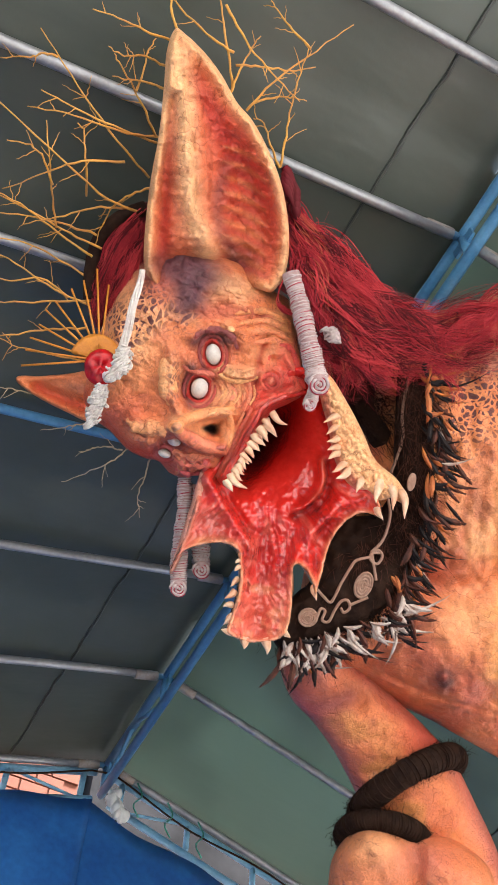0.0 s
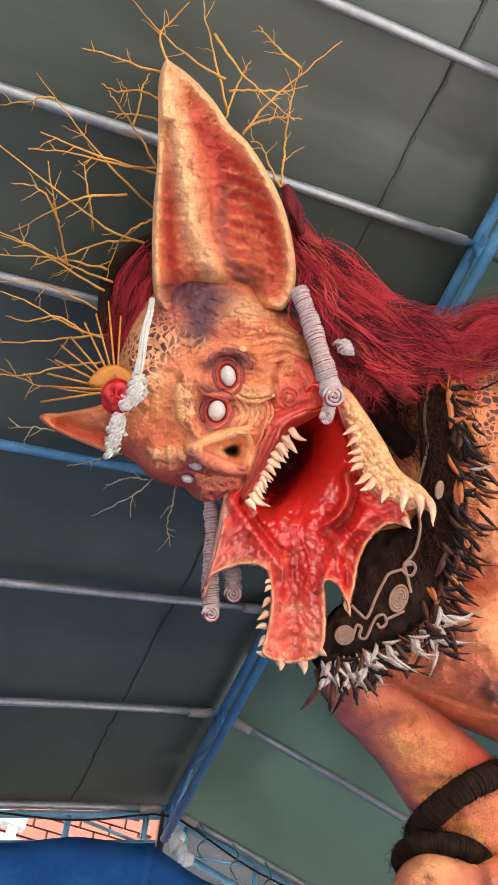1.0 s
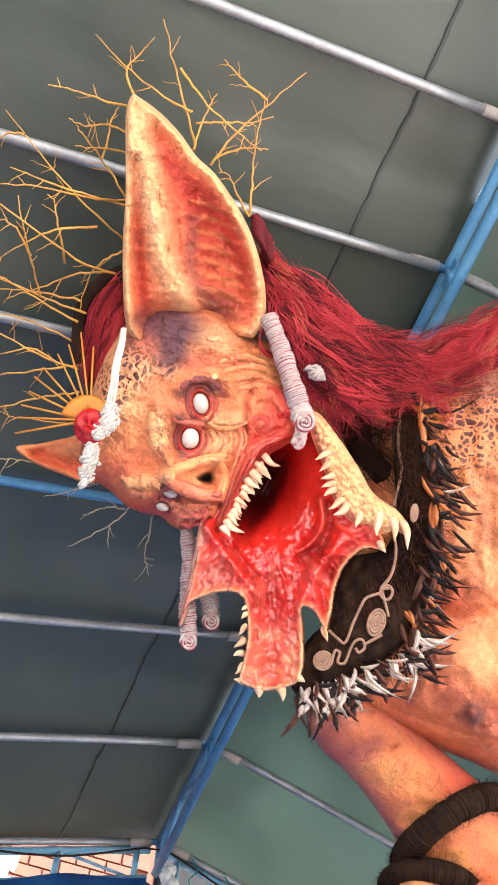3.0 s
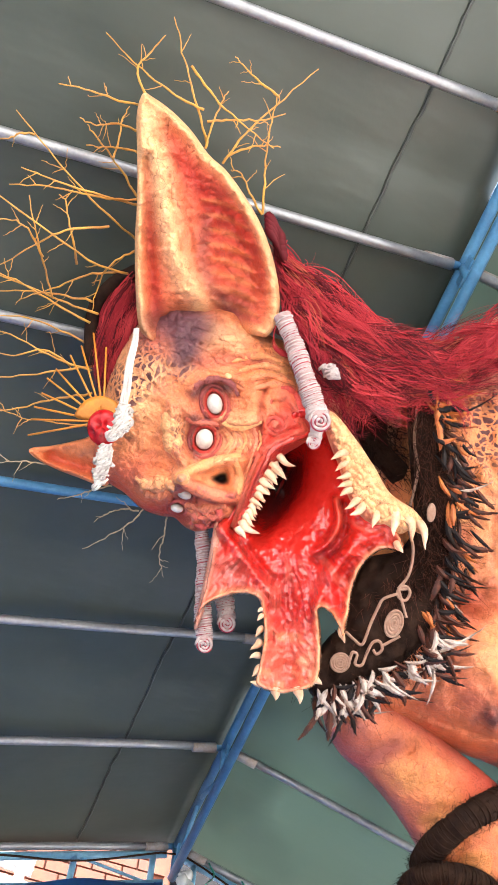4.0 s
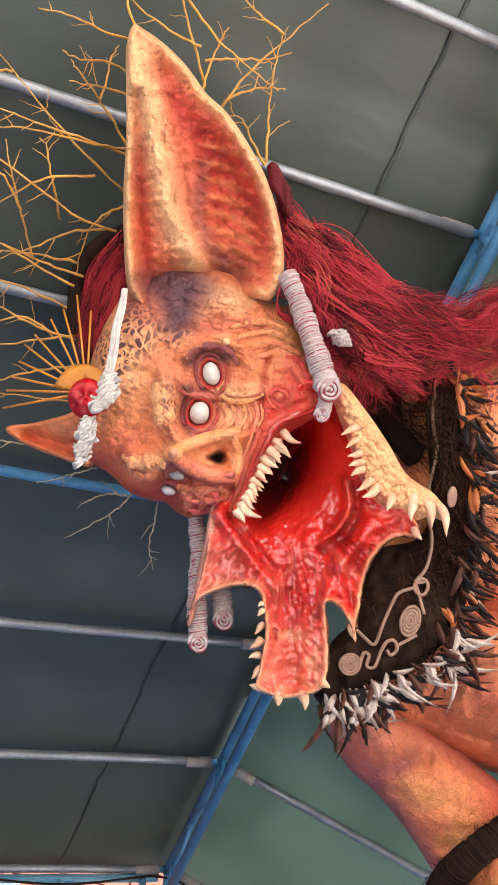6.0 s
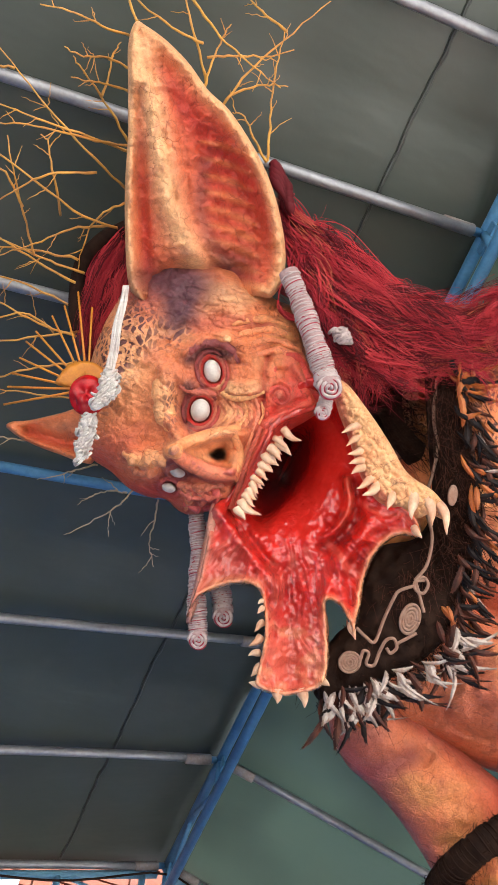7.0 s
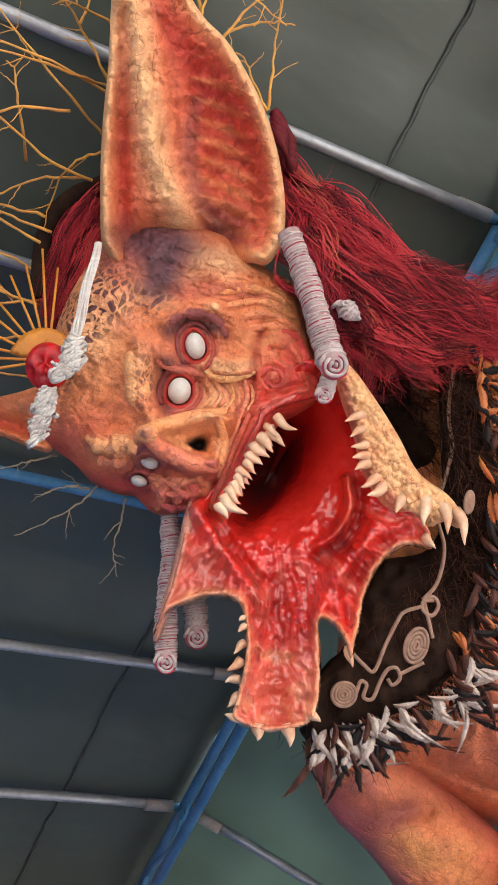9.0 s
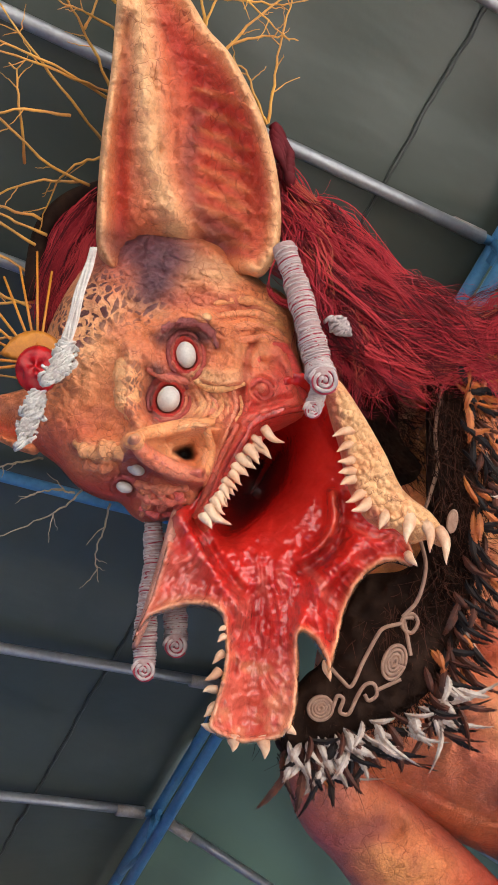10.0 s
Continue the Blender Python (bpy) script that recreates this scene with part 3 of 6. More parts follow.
def face_relief(x, y, e):
    h = 0.08 * blob(x, y, 320, 660, 130, 120)
    h += 0.05 * blob(x, y, 400, 560, 90, 50)
    # brow ridges and bulges
    h += 0.055 * stroke(x, y, [(362, 640), (385, 618), (425, 612), (456, 632), (470, 662)], 13)
    h += 0.075 * stroke(x, y, [(330, 668), (326, 705), (334, 745), (350, 768)], 17)
    h += 0.06 * stroke(x, y, [(352, 672), (366, 692), (388, 697), (410, 700)], 8)
    h += 0.07 * stroke(x, y, [(270, 792), (295, 806), (322, 800), (336, 812)], 14)
    h += 0.04 * stroke(x, y, [(300, 820), (318, 835), (322, 850)], 9)
    h += 0.045 * stroke(x, y, [(362, 756), (384, 762), (408, 752)], 8)
    # sockets, lids
    for cx, cy, rx, ry, a in EYES:
        big = 1.0 if cy < 780 else 0.6
        c, s = math.cos(radians(a)), math.sin(radians(a))
        u, v = (x - cx) * c + (y - cy) * s, -(x - cx) * s + (y - cy) * c
        ring = np.hypot(u / rx, v / ry)
        h -= 0.075 * big * np.exp(-((ring / 1.75) ** 4))
        h += 0.040 * big * np.exp(-((ring - 1.36) / 0.20) ** 2)
        h -= 0.018 * big * np.exp(-((ring - 1.85) / 0.18) ** 2)
    # cheek plate with its sharp lower edge, and the folds below it
    plate = step(y, 660, 690) * step(y, 712, 704) * step(x, 415, 430) * step(x, 492, 478)
    h += 0.035 * plate + 0.03 * blob(x, y, 468, 655, 30, 40, 10)
    h += creases(x, y, [[(425, 712), (440, 735), (432, 765)], [(437, 712), (453, 735), (448, 762)], [(450, 714), (465, 735), (462, 758)], [(462, 712), (474, 730), (472, 750)], [(415, 716), (424, 738), (415, 758)], [(443, 713), (458, 737), (455, 760)]], 2.6, 0.022)
    h += creases(x, y, [[(420, 598), (470, 590), (528, 604)], [(440, 616), (490, 606), (538, 622)], [(470, 630), (505, 622), (545, 640)], [(395, 585), (450, 572), (520, 580)], [(480, 645), (510, 642), (540, 655)]], 2.8, 0.016)
    # deep fold from the cheek down to the lip
    h -= 0.028 * stroke(x, y, [(498, 628), (488, 665), (484, 705), (480, 742), (458, 786), (443, 830), (424, 876)], 6.5)
    h += 0.02 * stroke(x, y, [(503, 640), (496, 690), (492, 738)], 9)
    h += 0.05 * blob(x, y, 510, 704, 10) + 0.02 * np.exp(-((np.hypot(x - 510, y - 704) - 19) / 4) ** 2)
    h += 0.03 * stroke(x, y, [(512, 640), (534, 652), (548, 682)], 9)
    h -= 0.035 * stroke(x, y, [(508, 665), (530, 672), (545, 690)], 5)
    # nose: ridge, two wings, deep nostril
    h += 0.10 * stroke(x, y, [(342, 793), (370, 781), (400, 772), (430, 764), (452, 768)], 10)
    h += 0.10 * stroke(x, y, [(343, 799), (374, 817), (404, 829), (432, 831)], 12)
    h += 0.06 * blob(x, y, 344, 796, 13)
    h += 0.05 * stroke(x, y, [(432, 772), (440, 798), (436, 822)], 9)
    h -= 0.16 * np.exp(-(np.hypot((x - 410) / 14, (y - 798) / (3.5 + 0.32 * np.clip(x - 392, 0, 30))) ** 4))
    h += creases(x, y, [[(428, 752), (456, 756), (470, 742)], [(420, 760), (450, 764), (468, 756)], [(446, 780), (452, 800), (444, 820)], [(398, 764), (430, 752), (446, 740)]], 2.4, 0.018)
    # upper lip, gum
    h += 0.05 * stroke(x, y, [(488, 772), (468, 806), (452, 846), (436, 888)], 10)
    h -= 0.035 * stroke(x, y, [(470, 778), (455, 812), (442, 850), (428, 886)], 4.5)
    h += 0.06 * stroke(x, y, [(488, 752), (512, 738), (540, 728), (566, 722)], 9)
    h -= 0.03 * stroke(x, y, [(492, 736), (520, 722), (552, 712)], 4.5)
    # snout below the nose
    h += 0.06 * blob(x, y, 384, 862, 34, 22)
    h += creases(x, y, [[(352, 838), (362, 858), (356, 880)], [(366, 838), (376, 860), (370, 884)], [(380, 842), (390, 862), (386, 884)], [(394, 846), (402, 864), (400, 884)], [(408, 842), (414, 862), (412, 886)], [(345, 850), (380, 848), (420, 856)], [(350, 868), (385, 872), (418, 868)]], 3.0, 0.026)
    # worm-like lumps over the far brow
    k = np.abs(lattice(x / 13 + y / 40, y / 9, 51))
    h += 0.028 * (1 - k) ** 2 * blob(x, y, 298, 806, 34, 20)
    k = np.abs(lattice(x / 9, y / 20, 52))
    h += 0.018 * (1 - k) ** 2 * blob(x, y, 332, 720, 20, 56)
    # creased hide
    one, two = worley((x + 5 * lattice(x / 20, y / 20, 3)) / 17, (y + 5 * lattice(x / 20, y / 20, 9)) / 17, 3)
    h -= 0.006 * np.exp(-((two - one) / 0.09) ** 2) * step(fbm(x, y, 60, 77), -0.5, 0.3)
    one, two = worley(x / 34, y / 26, 8)
    h -= 0.010 * np.exp(-((two - one) / 0.09) ** 2) * step(y, 640, 560)
    for cx, cy, rx, ry, a in EYES[:2]:
        ring = np.hypot((x - cx) / rx, (y - cy) / ry) + 0.12 * lattice(x / 9, y / 9, 3)
        for q in (2.15, 2.5, 2.9):
            h -= 0.010 * np.exp(-((ring - q) / 0.07) ** 2)
    h -= 0.013 * face_wrinkles(x, y)
    h += 0.016 * fbm(x, y, 40, 11) + 0.009 * fbm(x, y, 12, 21, 3) + 0.003 * fbm(x, y, 5, 31, 2)
    # the whole snout stands out
    h += 0.040 * pad(x, y, [(343, 793), (372, 780), (404, 772), (434, 764)], 12, 8) + 0.045 * pad(x, y, [(344, 798), (374, 816), (404, 829), (432, 832)], 14, 9)
    h += 0.03 * pad(x, y, [(330, 672), (328, 705), (336, 745), (348, 764)], 17, 12) + 0.03 * pad(x, y, [(420, 688), (450, 698), (482, 692)], 14, 8)
    h += 0.03 * pad(x, y, [(490, 770), (468, 806), (452, 846), (438, 886)], 12, 7)
    h -= 0.02 * stroke(x, y, [(342, 812), (372, 832), (402, 846), (436, 848)], 6)
    h += 0.09 * blob(x, y, 400, 800, 62, 44, 8) + 0.07 * blob(x, y, 346, 796, 26)
    return 0.55 * h


def face_paint(x, y, e):
    p = Paint(x, PEACH)
    p.over(0.5 * step(fbm(x, y, 60, 7), -0.1, 0.8), CREAM)
    # cream patch that paints in the left forehead's highlight
    p.over(0.45 * blob(x, y, 262, 640, 50, 80), CREAM)
    p.over(0.75 * blob(x, y, 235, 790, 66, 34), (0.62, 0.10, 0.06))
    p.over(0.5 * step(fbm(x, y, 34, 19), 0.0, 0.9), ROSE)
    p.over(0.25 * step(fbm(x, y, 10, 23), 0.3, 0.9), (0.40, 0.10, 0.06))
    p.over(0.6 * blob(x, y, 440, 548, 50, 18), CREAM)
    p.over(0.65 * stroke(x, y, [(385, 596), (450, 588), (530, 600)], 13), ROSE)
    p.over(0.5 * blob(x, y, 520, 610, 26, 30), OCHRE)
    p.over(np.clip(1.25 * blob(x, y, 345, 522, 66, 40, 8), 0, 0.92), PLUM)
    p.over(np.clip(1.2 * blob(x, y, 352, 572, 24, 36, 20), 0, 0.9), PLUM)
    p.over(0.5 * step(fbm(x, y, 12, 57), 0.0, 0.6) * blob(x, y, 345, 522, 60, 36, 8), (0.3, 0.11, 0.10))
    p.over(0.7 * blob(x, y, 285, 545, 26, 30), (0.30, 0.05, 0.05))
    p.over(0.5 * blob(x, y, 300, 560, 40, 40), ROSE)
    p.spots(1.1 * blob(x, y, 250, 650, 24, 80, 18) + 1.1 * blob(x, y, 285, 600, 30, 50, 25) + 1.1 * blob(x, y, 348, 598, 24, 34, 30) + 0.9 * blob(x, y, 338, 720, 12, 44) + 0.9 * blob(x, y, 225, 615, 16, 30))
    for cx, cy, rx, ry, a in EYES:
        p.over(0.75 * blob(x, y, cx, cy, rx * 2.6, ry * 2.1, a), ROSE)
        p.over(0.8 * blob(x, y, cx, cy, rx * 1.8, ry * 1.6, a), (0.33, 0.035, 0.04))
        ring = np.hypot((x - cx) / rx, (y - cy) / ry)
        p.over(0.6 * np.exp(-((ring - 1.4) / 0.16) ** 2), (0.62, 0.16, 0.12))
    p.over(0.9 * stroke(x, y, [(368, 648), (392, 634), (430, 640)], 12), PLUM)
    p.over(0.8 * stroke(x, y, [(364, 700), (362, 730), (370, 756)], 9), PLUM)
    p.over(0.8 * blob(x, y, 338, 838, 24, 14), PLUM)
    p.over(0.8 * blob(x, y, 366, 690, 14, 12), PLUM)
    p.over(0.75 * stroke(x, y, [(420, 690), (450, 698), (480, 692)], 12), CREAM)
    p.over(0.75 * blob(x, y, 440, 738, 22, 22), CREAM)
    p.over(0.6 * blob(x, y, 332, 706, 18, 40), CREAM)
    p.over(0.7 * blob(x, y, 300, 806, 30, 14), CREAM)
    p.over(0.9 * pad(x, y, [(343, 793), (372, 780), (404, 772), (434, 764)], 12, 5), (0.72, 0.30, 0.14))
    # cream on the upper wing and the tip paints light onto the nose
    p.over(0.8 * stroke(x, y, [(345, 788), (388, 771), (430, 762)], 6), CREAM)
    p.over(0.9 * pad(x, y, [(345, 799), (374, 816), (404, 829), (432, 832)], 13, 6), (0.64, 0.17, 0.13))
    p.over(0.6 * blob(x, y, 344, 795, 11), CREAM)
    # nostril hole painted near black in place of the shade inside it
    p.over(1.0 * np.exp(-(np.hypot((x - 410) / 13, (y - 798) / (3.0 + 0.32 * np.clip(x - 392, 0, 30))) ** 6)), (0.012, 0.004, 0.004))
    p.over(0.85 * blob(x, y, 382, 866, 46, 26), (0.45, 0.06, 0.045))
    p.over(0.5 * step(fbm(x, y, 12, 29), 0.1, 0.7) * blob(x, y, 382, 866, 46, 26), CREAM)
    p.over(0.65 * blob(x, y, 290, 850, 60, 18), RED)
    red = np.clip(1.2 * blob(x, y, 528, 716, 42, 42) + 0.9 * blob(x, y, 500, 750, 30, 26) + 0.5 * blob(x, y, 540, 660, 24, 30), 0, 1)
    p.over(0.95 * red, (0.74, 0.075, 0.055))
    p.over(0.5 * red * step(fbm(x, y, 16, 61), 0.0, 0.6), (0.76, 0.20, 0.14))
    # cheek fold's shade painted as a dark red line down its groove
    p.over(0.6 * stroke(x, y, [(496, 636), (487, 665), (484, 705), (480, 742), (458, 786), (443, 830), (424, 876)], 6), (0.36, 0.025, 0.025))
    p.over(0.8 * blob(x, y, 510, 704, 9), ROSE)
    p.over(0.92 * stroke(x, y, [(490, 772), (468, 808), (452, 848), (438, 888)], 10), (0.5, 0.03, 0.028))
    p.over(0.6 * np.exp(-((e - 3) / 12) ** 2) * step(y, 700, 760), RED)
    # dark red crease lines: partly painted decoration, partly the grooves' shade put into colour
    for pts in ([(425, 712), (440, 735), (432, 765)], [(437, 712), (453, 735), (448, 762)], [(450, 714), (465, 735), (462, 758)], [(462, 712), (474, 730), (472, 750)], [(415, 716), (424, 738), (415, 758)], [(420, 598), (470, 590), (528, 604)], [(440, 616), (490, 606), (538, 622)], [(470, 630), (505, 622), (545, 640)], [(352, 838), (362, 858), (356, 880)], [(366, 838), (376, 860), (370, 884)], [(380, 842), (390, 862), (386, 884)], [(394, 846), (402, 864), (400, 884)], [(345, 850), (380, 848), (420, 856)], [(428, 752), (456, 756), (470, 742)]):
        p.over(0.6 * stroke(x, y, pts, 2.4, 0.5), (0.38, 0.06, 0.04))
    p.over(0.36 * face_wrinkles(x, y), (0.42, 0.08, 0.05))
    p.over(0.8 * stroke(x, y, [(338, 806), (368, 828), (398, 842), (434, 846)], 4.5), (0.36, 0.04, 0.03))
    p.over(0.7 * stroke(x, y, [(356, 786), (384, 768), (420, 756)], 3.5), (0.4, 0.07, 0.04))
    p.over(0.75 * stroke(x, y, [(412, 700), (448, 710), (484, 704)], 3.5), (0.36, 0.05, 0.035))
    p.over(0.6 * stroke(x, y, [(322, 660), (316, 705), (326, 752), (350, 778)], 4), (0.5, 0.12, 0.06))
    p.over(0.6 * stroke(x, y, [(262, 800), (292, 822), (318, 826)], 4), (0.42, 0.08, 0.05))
    p.over(np.clip(0.95 * blob(x, y, 340, 516, 62, 34, 8) + 0.9 * blob(x, y, 356, 566, 24, 32, 20), 0, 0.85), (0.10, 0.035, 0.05))
    # second cream layer of the painted forehead highlight
    p.over(0.5 * blob(x, y, 262, 650, 34, 60, 10), CREAM)
    return p.c


FACE = [(276, 515), (250, 545), (222, 600), (204, 660), (192, 715), (186, 760), (206, 795), (238, 818), (268, 846), (300, 860), (325, 864), (345, 882), (368, 890), (395, 884), (420, 894), (446, 902), (458, 880), (474, 842), (494, 802), (520, 762), (548, 745), (572, 726), (572, 690), (556, 640), (548, 592), (534, 562), (505, 548), (474, 520), (440, 494), (395, 474), (345, 474), (305, 492)]


def jaw_base(x, y):
    return -0.16 + 0.05 * step(x, 560, 700) + 0.06 * step(y, 960, 1120)


def flow(x, y):
    """Angle and distance from the throat, warped."""
    u, v = x - 520 + 7 * lattice(x / 30, y / 30, 5), y - 815 + 7 * lattice(x / 30, y / 30, 6)
    return np.arctan2(v, u), np.hypot(u, v)


def jaw_relief(x, y, e):
    h = -0.34 * blob(x, y, 502, 826, 24, 72, 28) * step(e, 0, 25)
    h -= 0.20 * blob(x, y, 540, 810, 72, 96, 8) * step(e, 0, 30)
    h += 0.05 * blob(x, y, 572, 846, 34, 66, 10)
    h += 0.045 * stroke(x, y, [(612, 840), (616, 880), (600, 912), (576, 930)], 8) * step(e, 5, 20)
    h -= 0.035 * stroke(x, y, [(628, 850), (628, 890), (606, 925), (575, 945)], 9)
    h += 0.05 * stroke(x, y, [(410, 890), (445, 935), (480, 985), (500, 1010)], 12)
    h -= 0.04 * stroke(x, y, [(430, 885), (465, 940), (495, 975)], 7)
    h += 0.05 * stroke(x, y, [(650, 905), (600, 965), (572, 1030)], 12)
    h += 0.03 * stroke(x, y, [(690, 900), (640, 930), (600, 990), (612, 1060)], 8)
    h -= 0.06 * stroke(x, y, [(522, 990), (522, 1080), (518, 1150)], 24)
    h += 0.035 * np.exp(-((e - 5) / 6) ** 2) * step(y, 880, 960)
    th, r = flow(x, y)
    keep = step(r, 90, 150)
    fold = np.abs(lattice(th * 6, r / 70, 61))
    h += 0.017 * (1 - fold) ** 3 * keep * (1 - 0.5 * step(y, 1060, 1120))
    fold = np.abs(lattice(th * 17, r / 45, 71))
    h += 0.011 * (1 - fold) ** 3 * keep
    fold = np.abs(lattice(th * 40, r / 25, 72))
    h += 0.005 * (1 - fold) ** 3 * keep
    one, two = worley(x / 15, y / 17, 4)
    h += 0.012 * (1 - one) * step(y, 1030, 1080)
    h += (0.010 * fbm(x, y, 22, 81) + 0.005 * fbm(x, y, 7, 91)) * (0.25 + 0.75 * step(r, 80, 140))
    return h


def jaw_paint(x, y, e):
    p = Paint(x, (0.68, 0.026, 0.018))
    th, r = flow(x, y)
    # throat and cheek fold darkened in the colour, standing in for their shade
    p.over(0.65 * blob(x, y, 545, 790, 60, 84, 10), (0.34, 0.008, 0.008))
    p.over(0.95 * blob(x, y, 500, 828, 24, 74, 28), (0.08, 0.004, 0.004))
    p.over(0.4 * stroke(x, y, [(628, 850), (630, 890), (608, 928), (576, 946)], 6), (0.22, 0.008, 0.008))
    p.over(0.6 * stroke(x, y, [(614, 840), (618, 880), (602, 912)], 5), (0.78, 0.15, 0.07))
    p.over(0.4 * step(lattice(th * 9, r / 60, 33), 0.1, 0.7) * step(r, 70, 120), (0.30, 0.012, 0.014))
    p.over(0.5 * step(lattice(th * 14, r / 50, 35), 0.2, 0.7) * step(r, 100, 150), (0.72, 0.16, 0.11))
    p.over(0.75 * step(y, 1030, 1110), (0.70, 0.17, 0.11))
    p.over(0.4 * step(fbm(x, y, 22, 41), 0.0, 0.7) * step(y, 1030, 1090), CREAM)
    p.over(0.6 * blob(x, y, 410, 965, 36, 34), (0.66, 0.18, 0.13))
    p.over(0.85 * np.exp(-((e - 1) / 7) ** 2) * step(y, 880, 930), CREAM)
    p.over(0.75 * blob(x, y, 428, 1000, 40, 10), CREAM)
    p.over(0.7 * stroke(x, y, [(398, 885), (384, 966), (360, 1040)], 10), PINK)
    p.spots(1 - step(r, 110, 190))
    return p.c


JAW = [(398, 880), (390, 930), (376, 990), (357, 1052), (380, 1020), (428, 1003), (464, 1008), (475, 1032), (477, 1083), (464, 1140), (462, 1160), (484, 1172), (515, 1177), (562, 1166), (577, 1136), (579, 1075), (577, 1034), (592, 1037), (608, 1060), (618, 1084), (628, 1048), (638, 995), (659, 954), (691, 931), (726, 934), (722, 905), (700, 870), (660, 815), (632, 760), (604, 715), (585, 680), (545, 680), (520, 710), (470, 770), (430, 850)]


def ridge_relief(x, y, e):
    one, two = worley((x - 0.4 * y) / 10, (y + 0.4 * x) / 12, 7)
    return 0.010 * np.clip(1 - one, 0, 1) ** 1.5 - 0.005 * np.exp(-((two - one) / 0.12) ** 2) + 0.008 * fbm(x, y, 16, 3)


def ridge_paint(x, y, e):
    p = Paint(x, CREAM)
    one, two = worley((x - 0.4 * y) / 10, (y + 0.4 * x) / 12, 7)
    p.over(0.45 * np.exp(-((two - one) / 0.12) ** 2), (0.55, 0.24, 0.10))
    p.over(0.3 * step(fbm(x, y, 26, 3), 0, 0.6), PEACH)
    p.over(0.8 * stroke(x, y, [(600, 700), (618, 770), (636, 830), (680, 880)], 8), ROSE)
    return p.c


JAWRIDGE = [(592, 690), (614, 688), (648, 732), (680, 782), (708, 832), (748, 862), (766, 888), (762, 906), (742, 898), (722, 904), (700, 892), (672, 886), (648, 862), (630, 826), (618, 780), (602, 735)]
FARRIDGE = [(398, 876), (410, 884), (404, 925), (392, 975), (366, 1052), (356, 1056), (372, 990), (386, 930)]


def torso_relief(x, y, e):
    h = 0.10 * blob(x, y, 900, 1190, 110, 90) + 0.05 * blob(x, y, 820, 1130, 90, 60)
    h -= 0.05 * stroke(x, y, [(790, 1040), (860, 1060), (960, 1040)], 26)
    h += 0.03 * blob(x, y, 872, 1224, 14) + 0.012 * blob(x, y, 872, 1224, 28)
    for k in range(9):
        h += 0.007 * stroke(x, y, [(826 + 24 * k, 840 + 5 * k), (820 + 26 * k, 930), (812 + 30 * k, 1010)], 9, 0.3)
    for k in range(6):
        h -= 0.008 * stroke(x, y, [(700 + 20 * k, 1200 + 9 * k), (770 + 20 * k, 1225 + 8 * k), (860 + 22 * k, 1262 + 4 * k)], 5, 0.6)
    one, two = worley(x / 40 + 0.3 * lattice(x / 30, y / 30, 2), y / 46, 6)
    h -= 0.005 * np.exp(-((two - one) / 0.06) ** 2) * step(fbm(x, y, 40, 3), 0.2, 0.6)
    h += 0.03 * fbm(x, y, 60, 13) + 0.006 * fbm(x, y, 14, 15)
    return h


def torso_paint(x, y, e):
    p = Paint(x, PEACH)
    p.over(0.6 * step(fbm(x, y, 110, 5), -0.1, 0.8), OCHRE)
    p.over(0.5 * blob(x, y, 900, 920, 60, 150), CREAM)
    p.over(0.85 * blob(x, y, 840, 1030, 70, 45), (0.55, 0.11, 0.06))
    p.over(0.5 * blob(x, y, 900, 1110, 70, 40), CREAM)
    p.over(0.6 * stroke(x, y, [(780, 1090), (830, 1180), (940, 1250)], 30), ROSE)
    p.over(0.5 * stroke(x, y, [(830, 900), (850, 960), (836, 1010)], 14) + 0.4 * stroke(x, y, [(890, 880), (880, 960), (884, 1020)], 12), ROSE)
    p.over(0.5 * blob(x, y, 760, 1220, 90, 50), ROSE)
    p.over(0.5 * blob(x, y, 880, 1300, 90, 40), ROSE)
    p.over(0.5 * blob(x, y, 872, 1224, 40), (0.4, 0.1, 0.06))
    p.over(np.clip(1.7 * blob(x, y, 872, 1224, 19), 0, 0.95), (0.09, 0.025, 0.02))
    p.over(0.6 * blob(x, y, 870, 1220, 7), ROSE)
    # dark red along the chest's lower edge, painted for shade on its underside
    p.over(0.5 * stroke(x, y, [(640, 1215), (740, 1262), (830, 1300), (900, 1325)], 22), RED)
    p.over(0.6 * blob(x, y, 900, 640, 80, 40), PLUM)
    p.over(0.55 * step(y, 700, 600), PINK)
    p.over(0.35 * step(fbm(x, y, 40, 91), 0.0, 0.8), ROSE)
    p.over(0.5 * grooves(x, y, 880, 950, 110, 140, 75, 12, 40, 53, 0.09) + 0.5 * grooves(x, y, 820, 1220, 130, 60, 22, 12, 50, 57, 0.09), (0.34, 0.09, 0.05))
    p.over(0.25 * step(fbm(x, y, 12, 93), 0.3, 0.8), (0.30, 0.12, 0.06))
    p.spots(1.0 * blob(x, y, 870, 740, 75, 85, -20) + 0.8 * blob(x, y, 930, 690, 60, 60))
    return p.c


TORSO = [(690, 640), (800, 590), (880, 540), (960, 480), (1080, 430), (1300, 460), (1560, 800), (1560, 1250), (1400, 1400), (1200, 1440), (1080, 1410), (940, 1345), (860, 1306), (800, 1282), (740, 1255), (680, 1230), (620, 1190), (600, 1120), (620, 950), (660, 780)]


def arm_relief(x, y, e):
    return 0.03 * blob(x, y, 640, 1230, 40, 40) - 0.03 * stroke(x, y, [(600, 1300), (660, 1280), (720, 1270)], 16) + 0.012 * fbm(x, y, 40, 23) + 0.004 * fbm(x, y, 12, 25)


